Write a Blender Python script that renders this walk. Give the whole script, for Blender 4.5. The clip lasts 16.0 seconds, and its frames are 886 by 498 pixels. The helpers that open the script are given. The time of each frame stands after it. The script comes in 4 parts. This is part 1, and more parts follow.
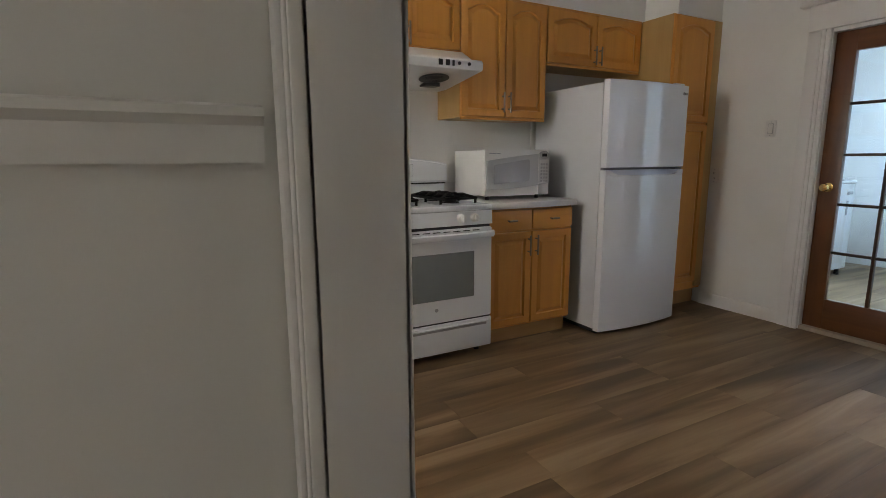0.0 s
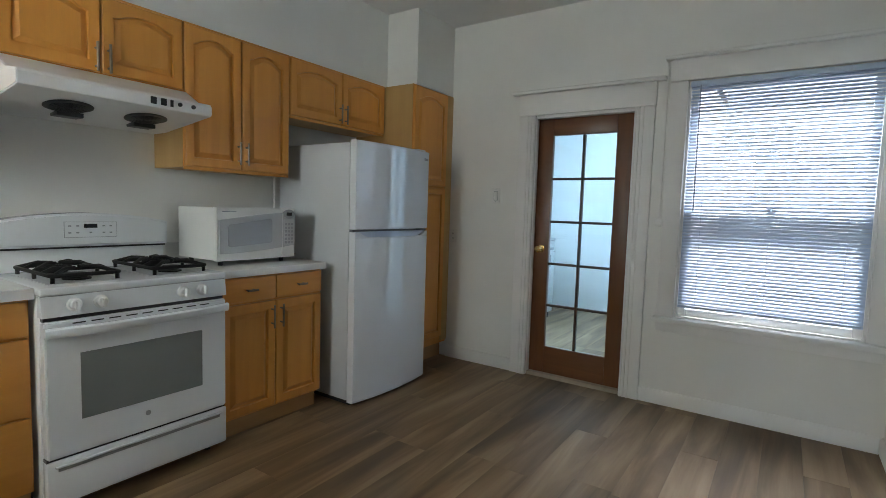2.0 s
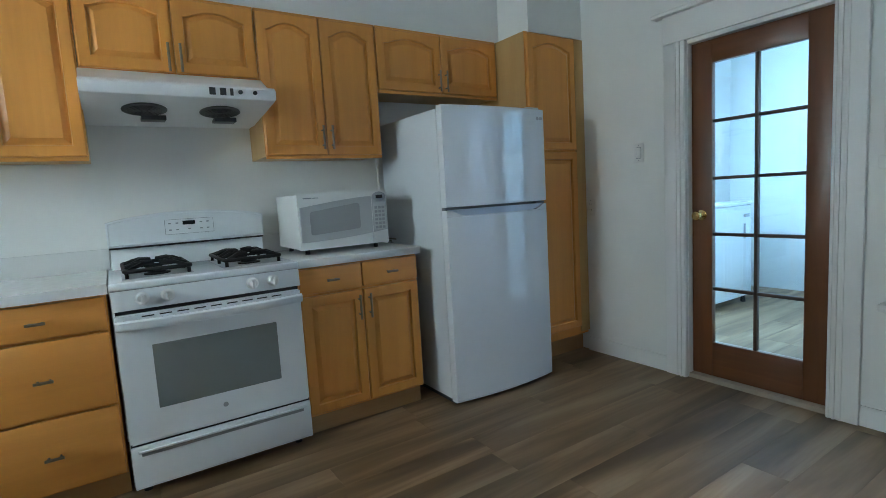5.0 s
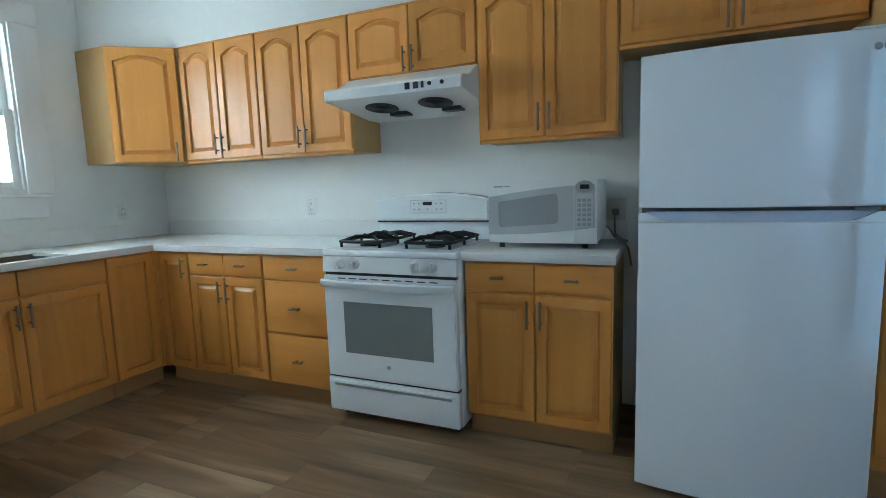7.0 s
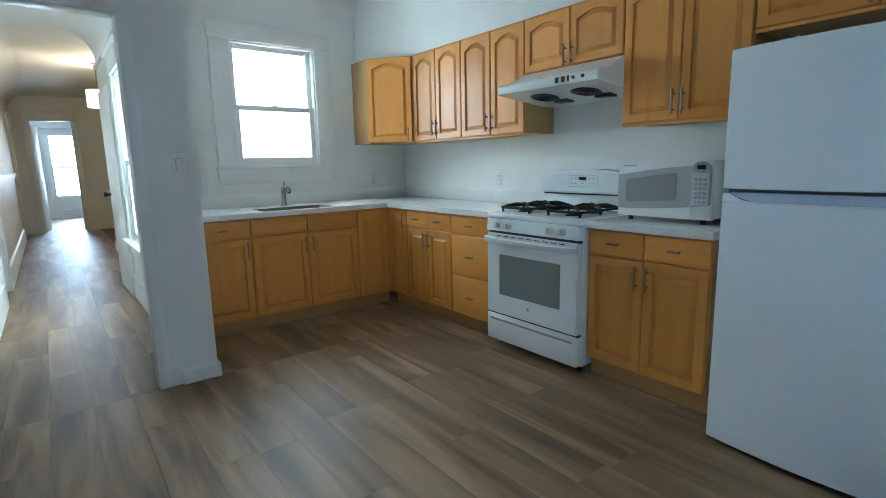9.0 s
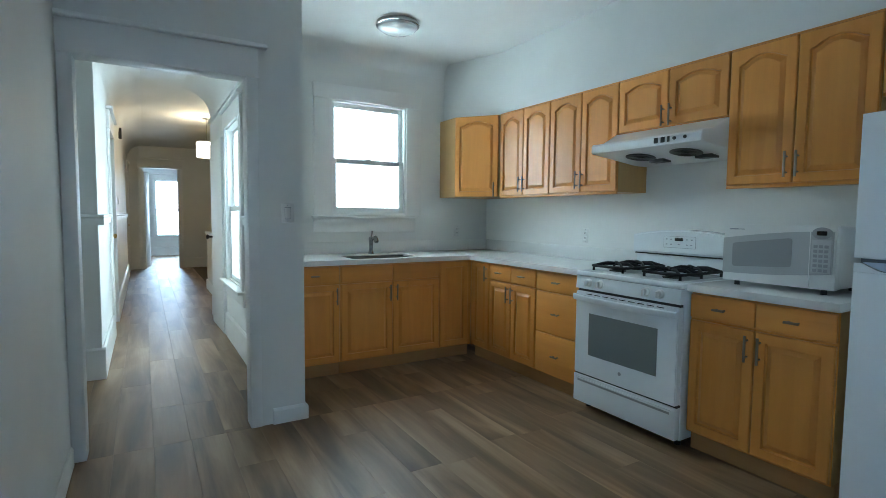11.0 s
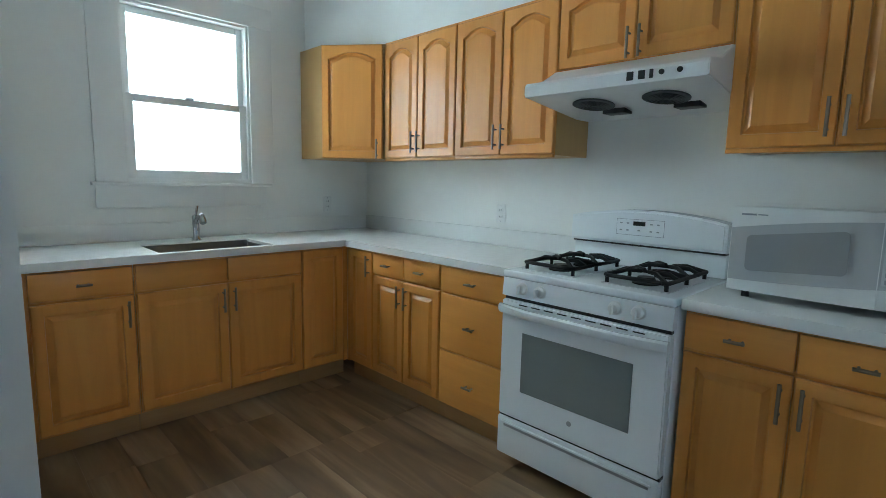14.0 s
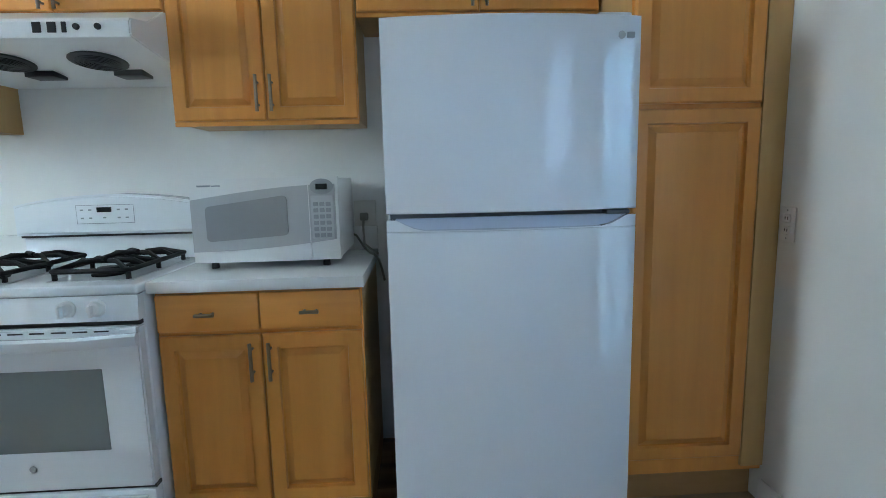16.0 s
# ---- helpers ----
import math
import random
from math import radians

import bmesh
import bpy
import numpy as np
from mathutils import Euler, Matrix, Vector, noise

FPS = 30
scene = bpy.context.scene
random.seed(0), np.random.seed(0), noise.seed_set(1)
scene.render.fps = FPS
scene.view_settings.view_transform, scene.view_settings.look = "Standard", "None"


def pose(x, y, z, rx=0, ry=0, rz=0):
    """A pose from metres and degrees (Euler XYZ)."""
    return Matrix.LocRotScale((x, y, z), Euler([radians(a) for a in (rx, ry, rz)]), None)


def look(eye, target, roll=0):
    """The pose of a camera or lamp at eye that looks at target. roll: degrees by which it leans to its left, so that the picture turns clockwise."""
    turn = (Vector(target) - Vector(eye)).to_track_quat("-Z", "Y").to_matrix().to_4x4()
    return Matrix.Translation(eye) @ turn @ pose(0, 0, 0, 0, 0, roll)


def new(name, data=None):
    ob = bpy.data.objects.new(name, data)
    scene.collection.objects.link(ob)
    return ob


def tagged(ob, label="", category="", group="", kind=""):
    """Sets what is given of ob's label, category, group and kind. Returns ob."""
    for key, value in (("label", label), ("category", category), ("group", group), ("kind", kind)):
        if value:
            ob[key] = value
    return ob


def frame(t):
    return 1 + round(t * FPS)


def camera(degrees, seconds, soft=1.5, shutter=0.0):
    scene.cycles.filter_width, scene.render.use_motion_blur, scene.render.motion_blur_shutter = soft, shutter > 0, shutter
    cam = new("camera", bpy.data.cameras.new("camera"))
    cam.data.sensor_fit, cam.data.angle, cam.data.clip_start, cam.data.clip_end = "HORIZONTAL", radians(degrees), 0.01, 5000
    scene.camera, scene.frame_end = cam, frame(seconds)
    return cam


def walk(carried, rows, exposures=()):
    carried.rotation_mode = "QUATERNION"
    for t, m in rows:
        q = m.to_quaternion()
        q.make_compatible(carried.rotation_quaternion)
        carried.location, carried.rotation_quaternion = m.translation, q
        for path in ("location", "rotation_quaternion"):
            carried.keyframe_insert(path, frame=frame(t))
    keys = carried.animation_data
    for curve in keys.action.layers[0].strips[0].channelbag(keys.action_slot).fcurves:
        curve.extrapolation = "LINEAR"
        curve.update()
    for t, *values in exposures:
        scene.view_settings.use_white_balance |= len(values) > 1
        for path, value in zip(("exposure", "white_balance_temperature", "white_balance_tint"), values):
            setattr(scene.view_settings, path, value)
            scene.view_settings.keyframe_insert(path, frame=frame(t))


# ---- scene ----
cam = camera(82.5, 16.0, 0.55)
ROWS = [  # seconds, eye x y z, tilt, lean, heading
    (0.0, 0.844, 0.317, 1.175, 80.00, 0.26, -28.31),
    (0.5, 0.934, 0.372, 1.252, 79.09, 0.18, -45.10),
    (1.0, 0.939, 0.513, 1.231, 81.82, -0.07, -53.73),
    (1.5, 0.976, 0.532, 1.246, 84.12, -1.32, -56.87),
    (2.0, 1.058, 0.512, 1.264, 85.48, -1.80, -55.63),
    (2.5, 1.126, 0.447, 1.311, 85.06, -1.75, -52.14),
    (3.0, 1.121, 0.517, 1.269, 85.36, -1.28, -52.10),
    (5.5, 2.123, 0.419, 1.194, 83.65, 3.49, -21.24),
    (6.0, 2.509, 0.529, 1.204, 83.57, 2.69, -5.57),
    (6.5, 2.962, 0.626, 1.224, 83.23, 2.25, 10.52),
    (7.0, 3.397, 0.662, 1.230, 82.82, 1.85, 23.55),
    (7.5, 3.731, 0.716, 1.208, 82.28, 1.72, 31.00),
    (8.0, 3.954, 0.708, 1.229, 80.66, 1.96, 38.39),
    (8.5, 4.141, 0.586, 1.231, 79.82, 1.67, 46.01),
    (9.0, 4.256, 0.494, 1.251, 80.35, 1.27, 52.09),
    (11.5, 4.090, 0.344, 1.271, 86.59, -0.96, 60.79),
    (12.0, 3.848, 0.436, 1.274, 85.64, -1.22, 64.28),
    (12.5, 3.623, 0.640, 1.276, 85.15, -2.90, 69.25),
    (13.0, 3.451, 0.866, 1.274, 83.16, -3.04, 70.43),
    (13.5, 3.274, 1.045, 1.272, 83.06, -1.07, 61.07),
    (14.0, 3.171, 1.035, 1.303, 82.41, -1.24, 45.73),
    (14.5, 3.198, 1.104, 1.304, 83.33, -0.73, 35.53),
    (15.0, 3.264, 1.164, 1.272, 83.68, -0.04, 24.24),
    (15.5, 3.301, 1.184, 1.255, 82.74, 0.65, 12.12),
    (16.0, 3.401, 1.217, 1.224, 81.98, 1.33, -2.91),
]
EXPOSURES = [(0.0, 0.9, 7500, 25), (0.5, 0.9, 7300, 23), (1.0, 0.95, 7100, 20), (2.0, 1.0, 6650, 14), (3.0, 1.0, 6500, 11), (5.5, 1.38, 5550, 6), (7.5, 1.55, 5450, 4), (9.0, 1.45, 5400, 3), (11.5, 1.15, 5350, 2), (12.5, 1.05, 5400, 2), (14.0, 1.25, 5550, 4), (14.5, 1.45, 5550, 6), (15.5, 1.6, 5500, 8), (16.0, 1.85, 5500, 9)]
walk(cam, [(t, pose(*row)) for t, *row in ROWS], EXPOSURES)

# ---- world and light ----
world = bpy.data.worlds.new("sky")
scene.world = world
world.use_nodes = True
wn = world.node_tree.nodes
sky = wn.new("ShaderNodeTexSky")
sky.sky_type, sky.sun_disc = "NISHITA", False
sky.sun_elevation, sky.sun_rotation = radians(48), radians(200)
wn["Background"].inputs[1].default_value = 0.12
world.node_tree.links.new(sky.outputs[0], wn["Background"].inputs[0])

sun = new("sun", bpy.data.lights.new("sun", "SUN"))
sun.data.energy, sun.data.angle, sun.data.color = 2.0, radians(0.5), (1.0, 0.95, 0.88)
sun.matrix_world = look((0, 0, 20), (4.5, 8.0, 8))


def area_lamp(name, eye, target, width, height, watts, color):
    """An area lamp, mostly for the sky light that enters at a window's opening."""
    lamp = new(name, bpy.data.lights.new(name, "AREA"))
    lamp.data.shape, lamp.data.size, lamp.data.size_y = "RECTANGLE", width, height
    lamp.data.energy, lamp.data.color = watts, color
    lamp.matrix_world = look(eye, target)
    return lamp


DAY = (0.88, 0.98, 0.95)
area_lamp("sky_light_west", (-0.55, 2.15, 1.80), (2.0, 2.3, 1.95), 1.3, 1.5, 37, DAY)
area_lamp("sky_light_hall", (-1.0, 1.42, 1.5), (-1.0, 0.0, 1.3), 1.2, 1.6, 20, DAY)
area_lamp("sky_light_far_room", (-13.4, 0.98, 1.5), (-9.0, 0.98, 1.2), 1.2, 1.9, 70, (0.74, 0.88, 1.0))
# added unseen fill lamp inside the porch, which has no window here
area_lamp("porch_fill", (5.55, 3.36, 1.6), (5.7, 1.0, 1.0), 1.3, 1.3, 60, (0.40, 0.70, 1.0))
area_lamp("sky_light_east", (5.85, 0.6, 4.7), (4.70, 0.6, 1.4), 2.0, 1.4, 460, (0.86, 0.94, 1.0))

# ---- materials ----
RNG = random.Random(4)


class Graph:
    """A node material under construction."""

    def __init__(self, name, color, rough=0.5, metal=0.0, coat=0.0):
        self.mat = bpy.data.materials.new(name)
        self.mat.use_nodes = True
        self.n, self.l = self.mat.node_tree.nodes, self.mat.node_tree.links
        self.b = self.n["Principled BSDF"]
        self.b.inputs["Base Color"].default_value = (*color, 1)
        self.b.inputs["Roughness"].default_value = rough
        self.b.inputs["Metallic"].default_value = metal
        self.b.inputs["Coat Weight"].default_value = coat
        self.tc = self.n.new("ShaderNodeTexCoord")

    def mapping(self, scale, shift=False, turn=(0, 0, 0)):
        m = self.n.new("ShaderNodeMapping")
        m.inputs["Scale"].default_value = scale
        m.inputs["Rotation"].default_value = turn
        self.l.new(self.tc.outputs["Object"], m.inputs["Vector"])
        if shift:
            info = self.n.new("ShaderNodeObjectInfo")
            mul = self.n.new("ShaderNodeVectorMath")
            mul.operation = "MULTIPLY"
            mul.inputs[1].default_value = (37.0, 53.0, 71.0)
            self.l.new(info.outputs["Random"], mul.inputs[0])
            self.l.new(mul.outputs[0], m.inputs["Location"])
        return m.outputs[0]

    def noise(self, vec, scale, detail=4.0, rough=0.55, distort=0.0):
        t = self.n.new("ShaderNodeTexNoise")
        t.inputs["Scale"].default_value, t.inputs["Detail"].default_value = scale, detail
        t.inputs["Roughness"].default_value, t.inputs["Distortion"].default_value = rough, distort
        self.l.new(vec, t.inputs["Vector"])
        return t.outputs[0]

    def ramp(self, fac, stops):
        r = self.n.new("ShaderNodeValToRGB")
        e = r.color_ramp.elements
        while len(e) < len(stops):
            e.new(0.5)
        for k, (pos, col) in enumerate(stops):
            e[k].position, e[k].color = pos, (*col, 1)
        self.l.new(fac, r.inputs[0])
        return r.outputs[0]

    def mix(self, fac, a, b, kind="MIX"):
        m = self.n.new("ShaderNodeMix")
        m.data_type, m.blend_type = "RGBA", kind
        for socket, val in ((m.inputs[0], fac), (m.inputs[6], a), (m.inputs[7], b)):
            if hasattr(val, "links"):
                self.l.new(val, socket)
            else:
                socket.default_value = val if isinstance(val, float) else (*val, 1)
        return m.outputs[2]

    def remap(self, val, lo, hi):
        m = self.n.new("ShaderNodeMapRange")
        m.inputs["To Min"].default_value, m.inputs["To Max"].default_value = lo, hi
        self.l.new(val, m.inputs["Value"])
        return m.outputs[0]

    def bump(self, height, strength, distance=0.01):
        b = self.n.new("ShaderNodeBump")
        b.inputs["Strength"].default_value, b.inputs["Distance"].default_value = strength, distance
        self.l.new(height, b.inputs["Height"])
        self.l.new(b.outputs[0], self.b.inputs["Normal"])

    def color(self, out):
        self.l.new(out, self.b.inputs["Base Color"])

    def rough(self, out):
        self.l.new(out, self.b.inputs["Roughness"])


def paint(name, color, rough=0.55, uneven=0.04, bump=0.06):
    g = Graph(name, color, rough)
    v = g.mapping((1, 1, 1))
    big, fine = g.noise(v, 1.7, 3), g.noise(v, 160, 3)
    dark = tuple(c * (1 - uneven * 2) for c in color)
    g.color(g.mix(g.ramp(big, [(0.3, (0, 0, 0)), (0.75, (1, 1, 1))]), dark, color))
    g.rough(g.remap(g.noise(v, 6, 4), rough - 0.06, rough + 0.08))
    g.bump(fine, bump, 0.003)
    return g.mat


def plain(name, color, rough=0.4, metal=0.0, coat=0.0, uneven=0.03):
    g = Graph(name, color, rough, metal, coat)
    v = g.mapping((1, 1, 1))
    dark = tuple(c * (1 - uneven * 2) for c in color)
    g.color(g.mix(g.noise(v, 9, 5), dark, color))
    g.rough(g.remap(g.noise(v, 30, 4), max(0.03, rough - 0.04), rough + 0.06))
    return g.mat


def wood(name, light, dark, along="z", rough=0.36, coat=0.12, grain=1.0):
    g = Graph(name, light, rough, 0.0, coat)
    g.b.inputs["Coat Roughness"].default_value = 0.28
    small = 1.2
    scale = {"z": (16, 16, small), "x": (small, 16, 16), "y": (16, small, 16)}[along]
    v = g.mapping(scale, True)
    bands = g.noise(v, 1.1, 6, 0.6, 0.6)
    fine_scale = {"z": (120, 120, 4), "x": (4, 120, 120), "y": (120, 4, 120)}[along]
    fibre = g.noise(g.mapping(fine_scale, True), 1.0, 3)
    cloud = g.noise(g.mapping((3, 3, 3), True), 1.0, 2)
    c = g.mix(g.ramp(bands, [(0.22, (0, 0, 0)), (0.66, (1, 1, 1))]), dark, light)
    mid = tuple((a + b) / 2 for a, b in zip(light, dark))
    c = g.mix(g.remap(fibre, 0.0, 0.14 * grain), c, mid)
    c = g.mix(g.remap(cloud, 0.0, 0.4), c, tuple(k * 0.86 for k in light))
    info = g.n.new("ShaderNodeObjectInfo")
    tone = g.remap(info.outputs["Random"], 0.9, 1.06)
    hsv = g.n.new("ShaderNodeHueSaturation")
    g.l.new(tone, hsv.inputs["Value"])
    g.l.new(c, hsv.inputs["Color"])
    g.color(hsv.outputs[0])
    g.rough(g.remap(fibre, rough - 0.05, rough + 0.1))
    g.bump(fibre, 0.02, 0.002)
    return g.mat


def plank_floor(name):
    g = Graph(name, (0.3, 0.2, 0.13), 0.36)
    v = g.mapping((0.75, 6.5, 1.0), True)
    bands = g.noise(v, 1.0, 4, 0.5, 0.6)
    streak = g.noise(g.mapping((3.0, 90.0, 1.0), True), 1.0, 4, 0.6)
    c = g.ramp(bands, [(0.30, (0.105, 0.060, 0.028)), (0.43, (0.185, 0.112, 0.055)), (0.56, (0.295, 0.190, 0.101)), (0.70, (0.41, 0.285, 0.164))])
    c = g.mix(g.remap(streak, 0.0, 0.24), c, (0.16, 0.098, 0.051))
    info = g.n.new("ShaderNodeObjectInfo")
    tone = g.remap(info.outputs["Random"], 0.84, 1.12)
    hsv = g.n.new("ShaderNodeHueSaturation")
    g.l.new(tone, hsv.inputs["Value"])
    g.l.new(c, hsv.inputs["Color"])
    g.color(hsv.outputs[0])
    g.rough(g.remap(streak, 0.40, 0.55))
    g.bump(streak, 0.07, 0.002)
    return g.mat


def glass(name, tint=(0.97, 0.99, 1.0), rough=0.0):
    g = Graph(name, tint, rough)
    g.b.inputs["Transmission Weight"].default_value = 1.0
    g.b.inputs["IOR"].default_value = 1.45
    return g.mat


def glowing(name, color, strength):
    g = Graph(name, color, 0.8)
    g.b.inputs["Emission Color"].default_value = (*color, 1)
    g.b.inputs["Emission Strength"].default_value = strength
    return g.mat


WALL = paint("wall_paint", (0.84, 0.84, 0.81), 0.55)
CEIL = paint("ceiling_paint", (0.86, 0.86, 0.84), 0.7)
TRIM = paint("trim_paint", (0.85, 0.85, 0.83), 0.38, 0.03, 0.03)
CREAM = paint("cream_paint", (0.78, 0.66, 0.40), 0.6)
FLOORING = plank_floor("vinyl_plank")
SUBFLOOR = plain("plank_joint", (0.12, 0.08, 0.045), 0.7)
MAPLE = wood("maple_upright", (0.77, 0.34, 0.066), (0.65, 0.265, 0.046))
MAPLE_X = wood("maple_lying", (0.77, 0.34, 0.066), (0.65, 0.265, 0.046), "x")
MAPLE_SIDE = wood("maple_side", (0.58, 0.36, 0.14), (0.50, 0.29, 0.10), "z", 0.4, 0.1, 0.5)
TOE = wood("toe_kick_wood", (0.50, 0.29, 0.12), (0.40, 0.21, 0.08), "x", 0.5, 0.0)
QUARTZ = plain("white_quartz", (0.80, 0.80, 0.78), 0.22, uneven=0.015)
ENAMEL = plain("white_enamel", (0.84, 0.87, 0.89), 0.16, 0.0, 0.3, 0.01)
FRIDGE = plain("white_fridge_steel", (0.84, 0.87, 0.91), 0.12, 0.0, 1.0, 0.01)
# greyer than the doors: shade on the fridge's sides is put into the colour
FRIDGE_SIDE_SHADE = plain("fridge_side_shade", (0.66, 0.69, 0.72), 0.42, uneven=0.02)
HOODPAINT = plain("hood_white_paint", (0.85, 0.86, 0.86), 0.38, uneven=0.02)
PLASTIC = plain("white_plastic", (0.80, 0.80, 0.78), 0.35, uneven=0.02)
GREY = plain("grey_panel", (0.36, 0.37, 0.38), 0.3)
MESHGLASS = plain("grey_door_glass", (0.34, 0.345, 0.34), 0.18, 0.0, 0.4)
MWGREY = plain("pale_grey_fascia", (0.47, 0.48, 0.48), 0.35)
OVENGLASS = plain("oven_glass", (0.23, 0.255, 0.25), 0.10, 0.0, 0.5)
IRON = plain("black_iron", (0.006, 0.006, 0.006), 0.7)
BLACK = plain("black_plastic", (0.02, 0.02, 0.022), 0.35)
GASKET = plain("grey_gasket", (0.16, 0.17, 0.19), 0.6)
NICKEL = plain("brushed_nickel", (0.30, 0.255, 0.205), 0.38, 1.0)
CHROME = plain("chrome", (0.42, 0.43, 0.44), 0.10, 1.0)
STEEL = plain("sink_steel", (0.15, 0.15, 0.15), 0.4, 1.0)
BRASS = plain("polished_brass", (0.78, 0.55, 0.22), 0.18, 1.0)
MAHOGANY = wood("stained_door_wood", (0.17, 0.062, 0.020), (0.095, 0.030, 0.010), "z", 0.3, 0.4)
PANE = glass("clear_glass")


def vinyl(name, color, through_part):
    """A thin sheet that lets part of the light through."""
    g = Graph(name, color, 0.4)
    t = g.n.new("ShaderNodeBsdfTranslucent")
    t.inputs["Color"].default_value = (*color, 1)
    m = g.n.new("ShaderNodeMixShader")
    m.inputs[0].default_value = through_part
    g.l.new(g.b.outputs[0], m.inputs[1])
    g.l.new(t.outputs[0], m.inputs[2])
    g.l.new(m.outputs[0], g.n["Material Output"].inputs["Surface"])
    return g.mat


SLAT = vinyl("blind_slat", (0.52, 0.62, 0.77), 0.07)
SHADE = glowing("lamp_shade", (1.0, 0.78, 0.50), 3.2)
DOME = plain("lamp_glass", (0.78, 0.80, 0.82), 0.2, 0.0, 0.3)
DISPLAY = plain("dark_display", (0.01, 0.015, 0.015), 0.1)
PRINT = plain("grey_print", (0.30, 0.32, 0.34), 0.5)
SIDING = paint("pale_siding", (0.50, 0.56, 0.60), 0.7)
DARKWIN = plain("dark_pane", (0.10, 0.13, 0.16), 0.1)
CORD = plain("grey_cord", (0.24, 0.235, 0.20), 0.5)
SOIL = paint("yard_ground", (0.22, 0.21, 0.19), 0.9)

# ---- building blocks ----


def box(bm, x0, x1, y0, y1, z0, z1, bevel=0.0, seg=2):
    vs = [bm.verts.new((x, y, z)) for z in (z0, z1) for x, y in ((x0, y0), (x1, y0), (x1, y1), (x0, y1))]
    fs = [bm.faces.new([vs[i] for i in q]) for q in ((3, 2, 1, 0), (4, 5, 6, 7), (0, 1, 5, 4), (1, 2, 6, 5), (2, 3, 7, 6), (3, 0, 4, 7))]
    if bevel:
        es = list({e for f in fs for e in f.edges})
        bmesh.ops.bevel(bm, geom=es, offset=bevel, segments=seg, affect="EDGES", profile=0.5)
    return bm


def block(x0, x1, y0, y1, z0, z1, bevel=0.0, seg=2):
    return box(bmesh.new(), x0, x1, y0, y1, z0, z1, bevel, seg)


def prism(bm, outline, axis, lo, hi):
    """Extrudes a closed outline of pairs along an axis: the pair fills the other two axes in order."""
    def at(p, d):
        return {"x": (d, p[0], p[1]), "y": (p[0], d, p[1]), "z": (p[0], p[1], d)}[axis]
    a = [bm.verts.new(at(p, lo)) for p in outline]
    b = [bm.verts.new(at(p, hi)) for p in outline]
    n = len(outline)
    bm.faces.new(a)
    bm.faces.new(b[::-1])
    for i in range(n):
        bm.faces.new((a[i], b[i], b[(i + 1) % n], a[(i + 1) % n]))
    bmesh.ops.recalc_face_normals(bm, faces=bm.faces)
    return bm


def tube(bm, points, radius, sides=8):
    """A round bar through points."""
    pts = [Vector(p) for p in points]
    rings = []
    for i, p in enumerate(pts):
        d = (pts[min(i + 1, len(pts) - 1)] - pts[max(i - 1, 0)]).normalized()
        up = Vector((0, 0, 1)) if abs(d.z) < 0.9 else Vector((1, 0, 0))
        u = d.cross(up).normalized()
        w = u.cross(d)
        rings.append([bm.verts.new(p + radius * (math.cos(2 * math.pi * k / sides) * u + math.sin(2 * math.pi * k / sides) * w)) for k in range(sides)])
    for a, b in zip(rings, rings[1:]):
        for k in range(sides):
            bm.faces.new((a[k], a[(k + 1) % sides], b[(k + 1) % sides], b[k]))
    bm.faces.new(rings[0][::-1])
    bm.faces.new(rings[-1])
    bmesh.ops.recalc_face_normals(bm, faces=bm.faces)
    return bm


def lathe(bm, profile, m, sides=24):
    """Turns a profile of (radius, height) pairs round z, then moves it by m."""
    rings = []
    for r, h in profile:
        rings.append([bm.verts.new(m @ Vector((max(r, 1e-4) * math.cos(2 * math.pi * k / sides), max(r, 1e-4) * math.sin(2 * math.pi * k / sides), h))) for k in range(sides)])
    for a, b in zip(rings, rings[1:]):
        for k in range(sides):
            bm.faces.new((a[k], a[(k + 1) % sides], b[(k + 1) % sides], b[k]))
    bm.faces.new(rings[0][::-1])
    bm.faces.new(rings[-1])
    bmesh.ops.recalc_face_normals(bm, faces=bm.faces)
    return bm


def smooth_mesh(mesh, angle=35):
    mesh.shade_smooth()
    mesh.set_sharp_from_angle(angle=radians(angle))


def part(name, bm, material, parent, label=""):
    mesh = bpy.data.meshes.new(name)
    bm.to_mesh(mesh)
    bm.free()
    mesh.materials.append(material)
    smooth_mesh(mesh)
    ob = new(name, mesh)
    ob.parent = parent
    if label:
        tagged(ob, label)
    return ob


def thing(name, m, label, category, group=""):
    ob = new(name)
    ob.empty_display_size = 0.1
    ob.matrix_world = m
    return tagged(ob, label, category, group)


def solid(name, bm, material, label="", category="", kind="", group=""):
    """A top-level thing or piece of the setting that is one mesh."""
    ob = part(name, bm, material, None)
    return tagged(ob, label, category, group, kind)


def structure(name, bm, material, label=""):
    return solid(name, bm, material, label, "", "structure")

# ---- plan ----
XW, XE, YS, YN, ZC = -0.24, 4.64, 0.0, 3.49, 2.755      # kitchen
XP0, XP1 = 0.985, 1.085                                 # wall with the hall opening
YH0, YH1, YA = 0.05, 1.08, 1.185                        # hall walls, alcove side
T = 0.12


def wall_x(name, x0, x1, y0, y1, holes=(), z1=ZC, mat=WALL):
    """A wall along y between x0 and x1, with holes (y0, y1, z0, z1)."""
    bm = bmesh.new()
    cuts = sorted(holes)
    y = y0
    for h0, h1, g0, g1 in cuts:
        box(bm, x0, x1, y, h0, 0, z1)
        if g0 > 0.01:
            box(bm, x0, x1, h0, h1, 0, g0)
        if g1 < z1:
            box(bm, x0, x1, h0, h1, g1, z1)
        y = h1
    box(bm, x0, x1, y, y1, 0, z1)
    return structure(name, bm, mat)


